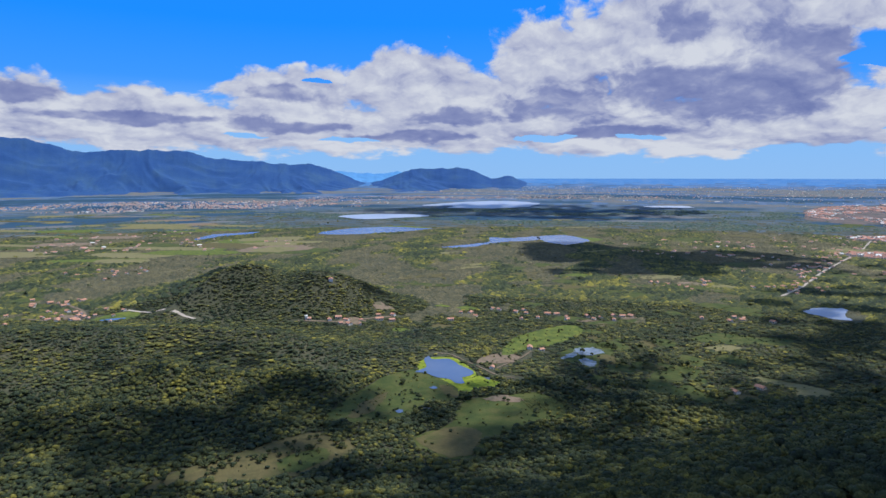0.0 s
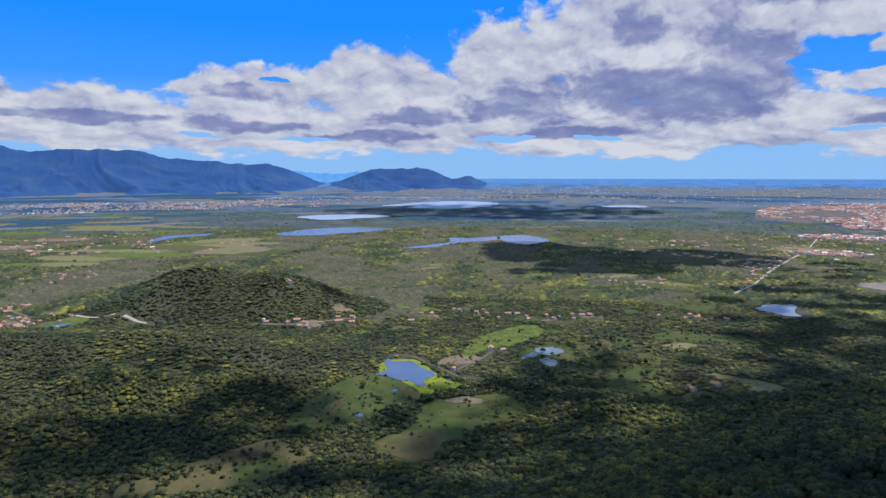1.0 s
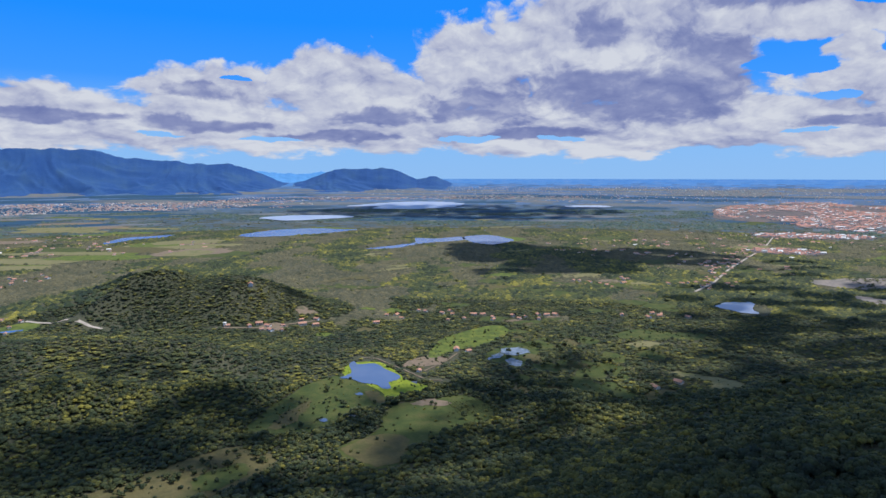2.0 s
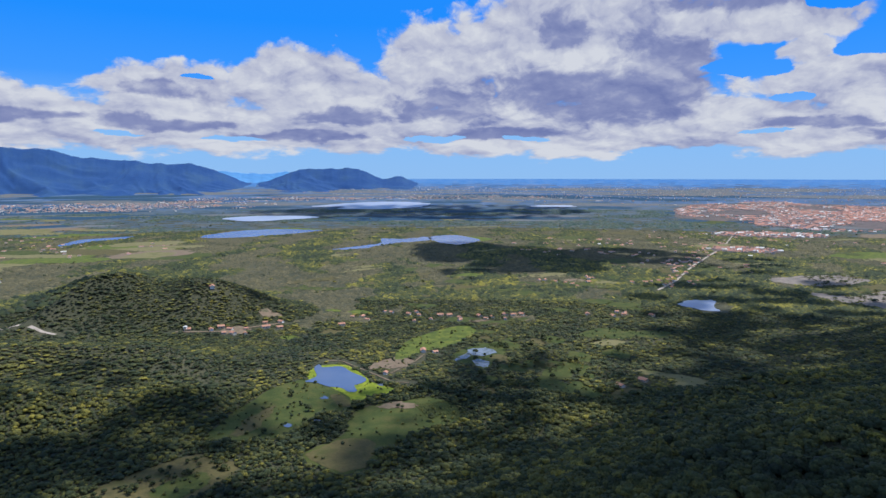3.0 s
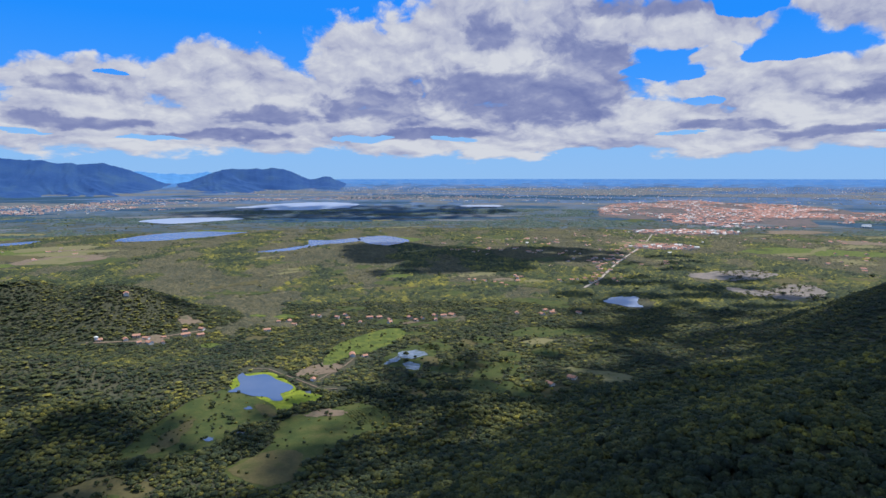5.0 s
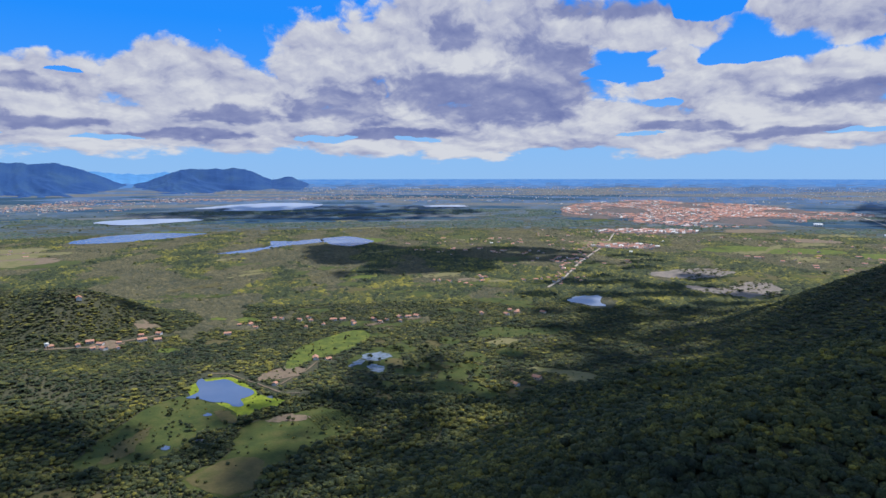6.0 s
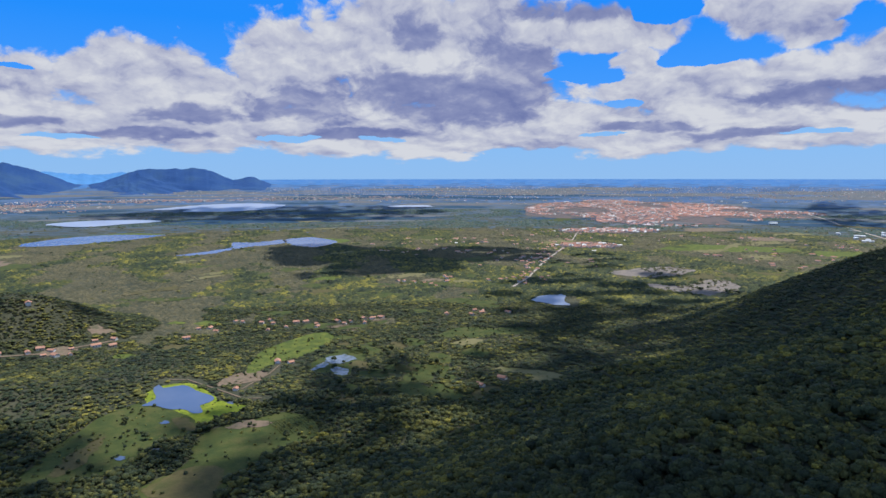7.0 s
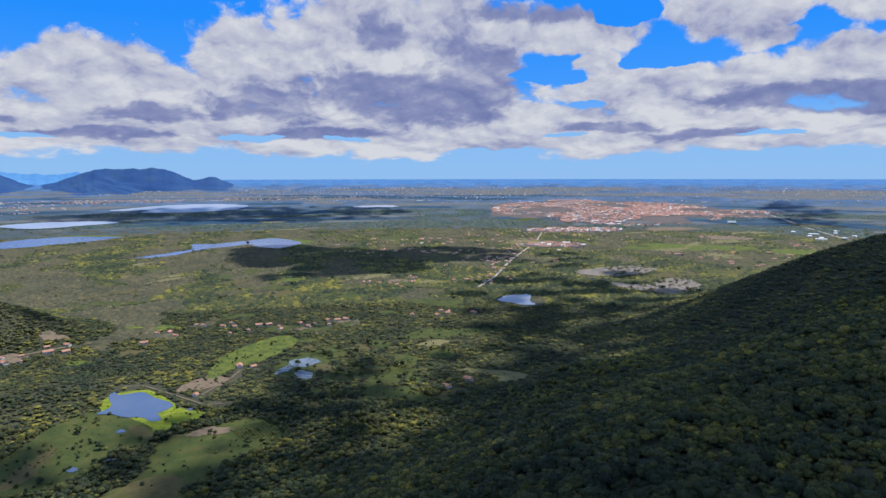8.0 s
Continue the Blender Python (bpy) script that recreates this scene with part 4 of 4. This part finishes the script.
for _ in range(50):
    b, d = r.uniform(12, 25), r.uniform(720, 960)
    WHERE.append((d * math.sin(radians(b)), d * math.cos(radians(b))))


# ---- houses ----


def part(name, bm, mat, parent, label=""):
    me = bpy.data.meshes.new(name)
    bm.to_mesh(me)
    bm.free()
    me.materials.append(mat)
    ob = new(name, me)
    ob.parent = parent
    if label:
        tagged(ob, label)
    return ob


def box(bm, x0, x1, y0, y1, z0, z1):
    m = Matrix.Translation(((x0 + x1) / 2, (y0 + y1) / 2, (z0 + z1) / 2)) @ Matrix.Diagonal((x1 - x0, y1 - y0, z1 - z0, 1))
    bmesh.ops.create_cube(bm, size=1, matrix=m)


def prism(bm, l, w, z0, rise, thick):
    """A gabled roof of some thickness along x."""
    ends = []
    for x in (-l / 2, l / 2):
        ends.append([bm.verts.new(p) for p in ((x, -w / 2, z0), (x, 0, z0 + rise), (x, w / 2, z0), (x, w / 2, z0 - thick), (x, 0, z0 + rise - thick), (x, -w / 2, z0 - thick))])
    a, b = ends
    for i in range(6):
        j = (i + 1) % 6
        bm.faces.new((a[i], a[j], b[j], b[i]))
    bm.faces.new(a[::-1]), bm.faces.new(b)
    bmesh.ops.recalc_face_normals(bm, faces=bm.faces)


def house(l, w, h, rise, wall_mat, label):
    ob = new("house")
    ob.empty_display_size = 1
    bm = bmesh.new()
    box(bm, -l / 2, l / 2, -w / 2, w / 2, -1.5, h)
    part("wall", bm, wall_mat, ob)
    for s in (-1, 1):
        bm = bmesh.new()
        x = s * (l / 2 - 0.12)
        p = [bm.verts.new(q) for q in ((x - 0.1, -w / 2, h), (x - 0.1, w / 2, h), (x - 0.1, 0, h + rise * 0.92), (x + 0.1, -w / 2, h), (x + 0.1, w / 2, h), (x + 0.1, 0, h + rise * 0.92))]
        for f in ((0, 1, 2), (5, 4, 3), (0, 3, 4, 1), (1, 4, 5, 2), (2, 5, 3, 0)):
            bm.faces.new([p[i] for i in f])
        part("gable", bm, wall_mat, ob)
    bm = bmesh.new()
    prism(bm, l + 1.2, w + 1.6, h - 0.15, rise + 0.3, 0.22)
    part("roof", bm, M_ROOF, ob, "terracotta tiled roof")
    for y in (-w / 2, w / 2):
        bm = bmesh.new()
        box(bm, -0.5, 0.5, y - 0.05, y + 0.05, 0, 2.1)
        part("door", bm, M_DARK, ob)
        for x in (-l * 0.3, l * 0.3):
            bm = bmesh.new()
            box(bm, x - 0.6, x + 0.6, y - 0.05, y + 0.05, 1.0, 2.1)
            part("window", bm, M_DARK, ob)
    return tagged(ob, label, "house", "village houses")


KINDS = [tree(1, 7.5, 6.5), tree(2, 6.0, 4.6), tree(3, 9.0, 8.0)]
for n, (x, y) in enumerate(WHERE):
    k = n if n < 3 else (1 if 23 <= n < 69 else r.choice((0, 1, 2)))
    m = pose(x, y, float(land(x, y)), 0, 0, r.uniform(0, 360))
    if n < 3:
        KINDS[n].matrix_basis = m
    else:
        copy_thing(KINDS[k], m)

# planted rows in the green field
V, F, base = [], [], 0
rb = np.random.RandomState(4)
for row in range(13):
    for step in range(26):
        x, y = 82 + row * 3.1 + step * 0.35 + rb.uniform(-0.3, 0.3), 668 - row * 0.6 - step * 1.55 + row * 1.2 + rb.uniform(-0.3, 0.3)
        v = FAR_TREES[rb.randint(0, 6)]
        V.append(v[0] * [1.5, 1.8, 1.3] + [x, y, 0.3]), F.append(v[1] + base)
        base += len(v[0])
tagged(new("crop_rows", mesh_from("crop_rows", np.concatenate(V), np.concatenate(F), M_LEAF, False, 0.6)), "low green bushes planted in rows", "crop", kind="stuff")

MODELS = [house(10.5, 7, 3.2, 1.9, M_WALL, "single-storey house with a terracotta gable roof"), house(13, 7.5, 3.4, 2.0, M_WHITE, "long white farmhouse with a terracotta roof"),
          house(8, 6, 3.0, 1.6, M_WHITE, "small white cottage with a terracotta roof")]
for x, y, kind in HOMES:
    m = pose(x, y, float(land(x, y)), 0, 0, r.uniform(0, 180)) @ Matrix.Diagonal((*[r.uniform(0.68, 0.98)] * 3, 1))
    if kind < 3 and not MODELS[kind].get("placed"):
        MODELS[kind].matrix_basis = m
        MODELS[kind]["placed"] = 1
    else:
        copy_thing(MODELS[kind], m).scale = m.to_scale()


def town(label, n, area, seed, roof_share=0.75, loose=False):
    """Roofs of a far town: small gabled buildings, too many to count."""
    r = np.random.RandomState(seed)
    cx, cy, a, b, turn = area
    q, th = np.sqrt(r.uniform(0, 1, n)), r.uniform(0, 6.2832, n)
    u, v = q * np.cos(th) * a, q * np.sin(th) * b
    if loose:
        u, v = u + r.uniform(-9, 9, n), v + r.uniform(-9, 9, n)
    else:
        u, v = np.round(u / 15) * 15 + r.uniform(-2, 2, n), np.round(v / 30) * 30 + r.uniform(-7, 7, n)
    c, s = math.cos(radians(turn)), math.sin(radians(turn))
    x, y = cx + u * c - v * s, cy + u * s + v * c
    ok = (waves(x, y, seed + 30) > -9.0 + (12.0 * (np.hypot(u / a, v / b) > 0.75))) | (a < 500)
    x, y = x[ok], y[ok]
    n = len(x)
    l, w, h = r.uniform(9, 17, n), r.uniform(7, 11, n), r.uniform(3, 5.5, n) * (0.65 if loose else 1.0)
    big = r.uniform(0, 1, n) < 0.03
    l[big] *= 2.6
    w[big] *= 1.8
    X, Y, Z, k = drawn_in(x, y, land(x, y))
    ang = np.radians(turn) + r.choice([0, np.pi / 2], n) + r.uniform(-0.06, 0.06, n)
    base = np.array([(-.5, -.5, -.6), (.5, -.5, -.6), (.5, .5, -.6), (-.5, .5, -.6), (-.5, -.5, 1), (.5, -.5, 1), (.5, .5, 1), (-.5, .5, 1), (-.5, 0, 1.6), (.5, 0, 1.6)])
    ca, sa = np.cos(ang)[:, None], np.sin(ang)[:, None]
    bx, by = base[None, :, 0] * l[:, None], base[None, :, 1] * w[:, None]
    P = np.stack([X[:, None] + (bx * ca - by * sa) * k[:, None], Y[:, None] + (bx * sa + by * ca) * k[:, None], Z[:, None] + base[None, :, 2] * h[:, None] * k[:, None]], -1)
    quads = np.array([(0, 1, 5, 4), (1, 2, 6, 5), (2, 3, 7, 6), (3, 0, 4, 7), (4, 5, 9, 8), (6, 7, 8, 9), (5, 6, 9, 9), (7, 4, 8, 8)])
    faces, mats = [], []
    for i in range(n):
        white = r.uniform() > roof_share
        for qd in quads:
            f = [int(t) + 10 * i for t in dict.fromkeys(qd.tolist())]
            faces.append(f)
        mats += [0] * 4 + ([2, 2] if white else [1, 1]) + [0, 0]
    me = bpy.data.meshes.new("town")
    me.from_pydata(P.reshape(-1, 3).tolist(), [], faces)
    for m in (M_WALL, M_ROOF_FAR, M_WHITE):
        me.materials.append(m)
    me.polygons.foreach_set("material_index", mats)
    return tagged(new("town", me), label, "town", kind="stuff")


town("dense terracotta roofs of a far town", 8200, (3000, 3750, 760, 1650, -36), 1, 0.85)
town("dense terracotta roofs at the edge of a far town", 2200, (3250, 3150, 520, 620, -36), 15, 0.85)
town("terracotta roofs of a roadside town", 330, (1720, 2330, 220, 110, -20), 2)
town("terracotta roofs of a roadside hamlet", 130, (1290, 1870, 110, 70, -30), 3)
town("roofs of a town below the mountains", 1400, (-2400, 4900, 900, 900, 20), 4, 0.85, True)
town("roofs of a town below the mountains", 1500, (-1350, 5400, 900, 900, 8), 8, 0.8, True)
town("roofs of a town below the mountains", 700, (-400, 6700, 1000, 600, 0), 9, 0.8, True)
town("roofs of a town beyond the lake", 900, (900, 6800, 1900, 500, -5), 5, 0.75, True)
town("scattered roofs along the far plain", 4200, (5200, 8200, 6500, 4200, -35), 6, 0.6, True)
town("scattered farmhouses on the eastern plain", 300, (1300, 1900, 900, 620, -35), 11, 0.95, True)
town("scattered farmhouses on the western plain", 120, (-950, 2350, 520, 420, 20), 12, 0.95, True)
town("scattered roofs along the dirt road", 34, (1000, 1690, 420, 26, 52), 7, 0.9, True)


def warehouse(l, w, h):
    """A long low hall with a shallow white roof and a row of doors."""
    ob = new("warehouse")
    bm = bmesh.new()
    box(bm, -l / 2, l / 2, -w / 2, w / 2, -1, h)
    part("wall", bm, M_WHITE, ob)
    bm = bmesh.new()
    prism(bm, l + 1, w + 1.4, h + 0.1, w * 0.12, 0.3)
    part("roof", bm, M_SHEET, ob, "pale sheet metal roof")
    for k in range(4):
        bm = bmesh.new()
        x = -l / 2 + l * (k + 0.5) / 4
        box(bm, x - 2.2, x + 2.2, -w / 2 - 0.08, -w / 2 + 0.02, 0, 4.2)
        part("door", bm, M_DARK, ob)
    return tagged(ob, "long pale warehouse with a sheet metal roof", "warehouse", "warehouses by the highway")


HALL = warehouse(38, 15, 6)
r = random.Random(9)
first = True
for x, y, turn in ((2337, 1669, 40), (2313, 1607, 40), (2537, 1701, 40), (2640, 1767, 40), (2481, 1590, 40), (2454, 1826, 40), (2264, 1575, 130), (2430, 1720, 130), (2380, 1560, 40),
                   (3125, 6088, 60), (3230, 6032, 60), (3345, 5970, 60), (3465, 5906, 60), (2139, 2710, -30), (2056, 2499, -30), (2726, 2370, -30), (2663, 2316, -30), (3182, 4929, 0)):
    X, Y, Z, k = place(x, y, 0.0)
    m = pose(X, Y, Z, 0, 0, turn + r.uniform(-8, 8)) @ Matrix.Diagonal((k, k, k, 1))
    if first:
        HALL.matrix_basis = pose(X, Y, Z, 0, 0, turn)
        first = False
    else:
        copy_thing(HALL, m)

tower = new("water_tower")
bm = bmesh.new()
bmesh.ops.create_cone(bm, cap_ends=True, segments=16, radius1=1.5, radius2=1.3, depth=10, matrix=Matrix.Translation((0, 0, 4.5)))
part("shaft", bm, M_WHITE, tower)
bm = bmesh.new()
bmesh.ops.create_cone(bm, cap_ends=True, segments=20, radius1=2.6, radius2=2.8, depth=4, matrix=Matrix.Translation((0, 0, 11.5)))
bmesh.ops.create_cone(bm, cap_ends=True, segments=20, radius1=2.9, radius2=0.4, depth=1, matrix=Matrix.Translation((0, 0, 14.0)))
part("tank", bm, M_WHITE, tower)
tower.matrix_basis = pose(-222, 1022, 0)
tagged(tower, "white round water tower beside the village", "water tower")


def boulder(x, y, size, seed):
    """A weathered pale rock half sunk in the slope."""
    v, f = lumpy(ICO2, 0.35, seed, 1.3)
    ob = new("boulder", mesh_from("boulder", v * [size, size * 0.8, size * 0.6], f, M_STONE, False))
    ob.matrix_basis = pose(x, y, float(land(x, y)) + size * 0.2, 0, 0, seed * 40)
    return tagged(ob, "pale weathered boulder on the wooded slope", "rock", "boulders on the slope")


for k, (x, y, size) in enumerate([(221, 179, 1.9), (224, 177, 1.1), (218, 172, 1.4)]):
    boulder(x, y, size, k + 1)
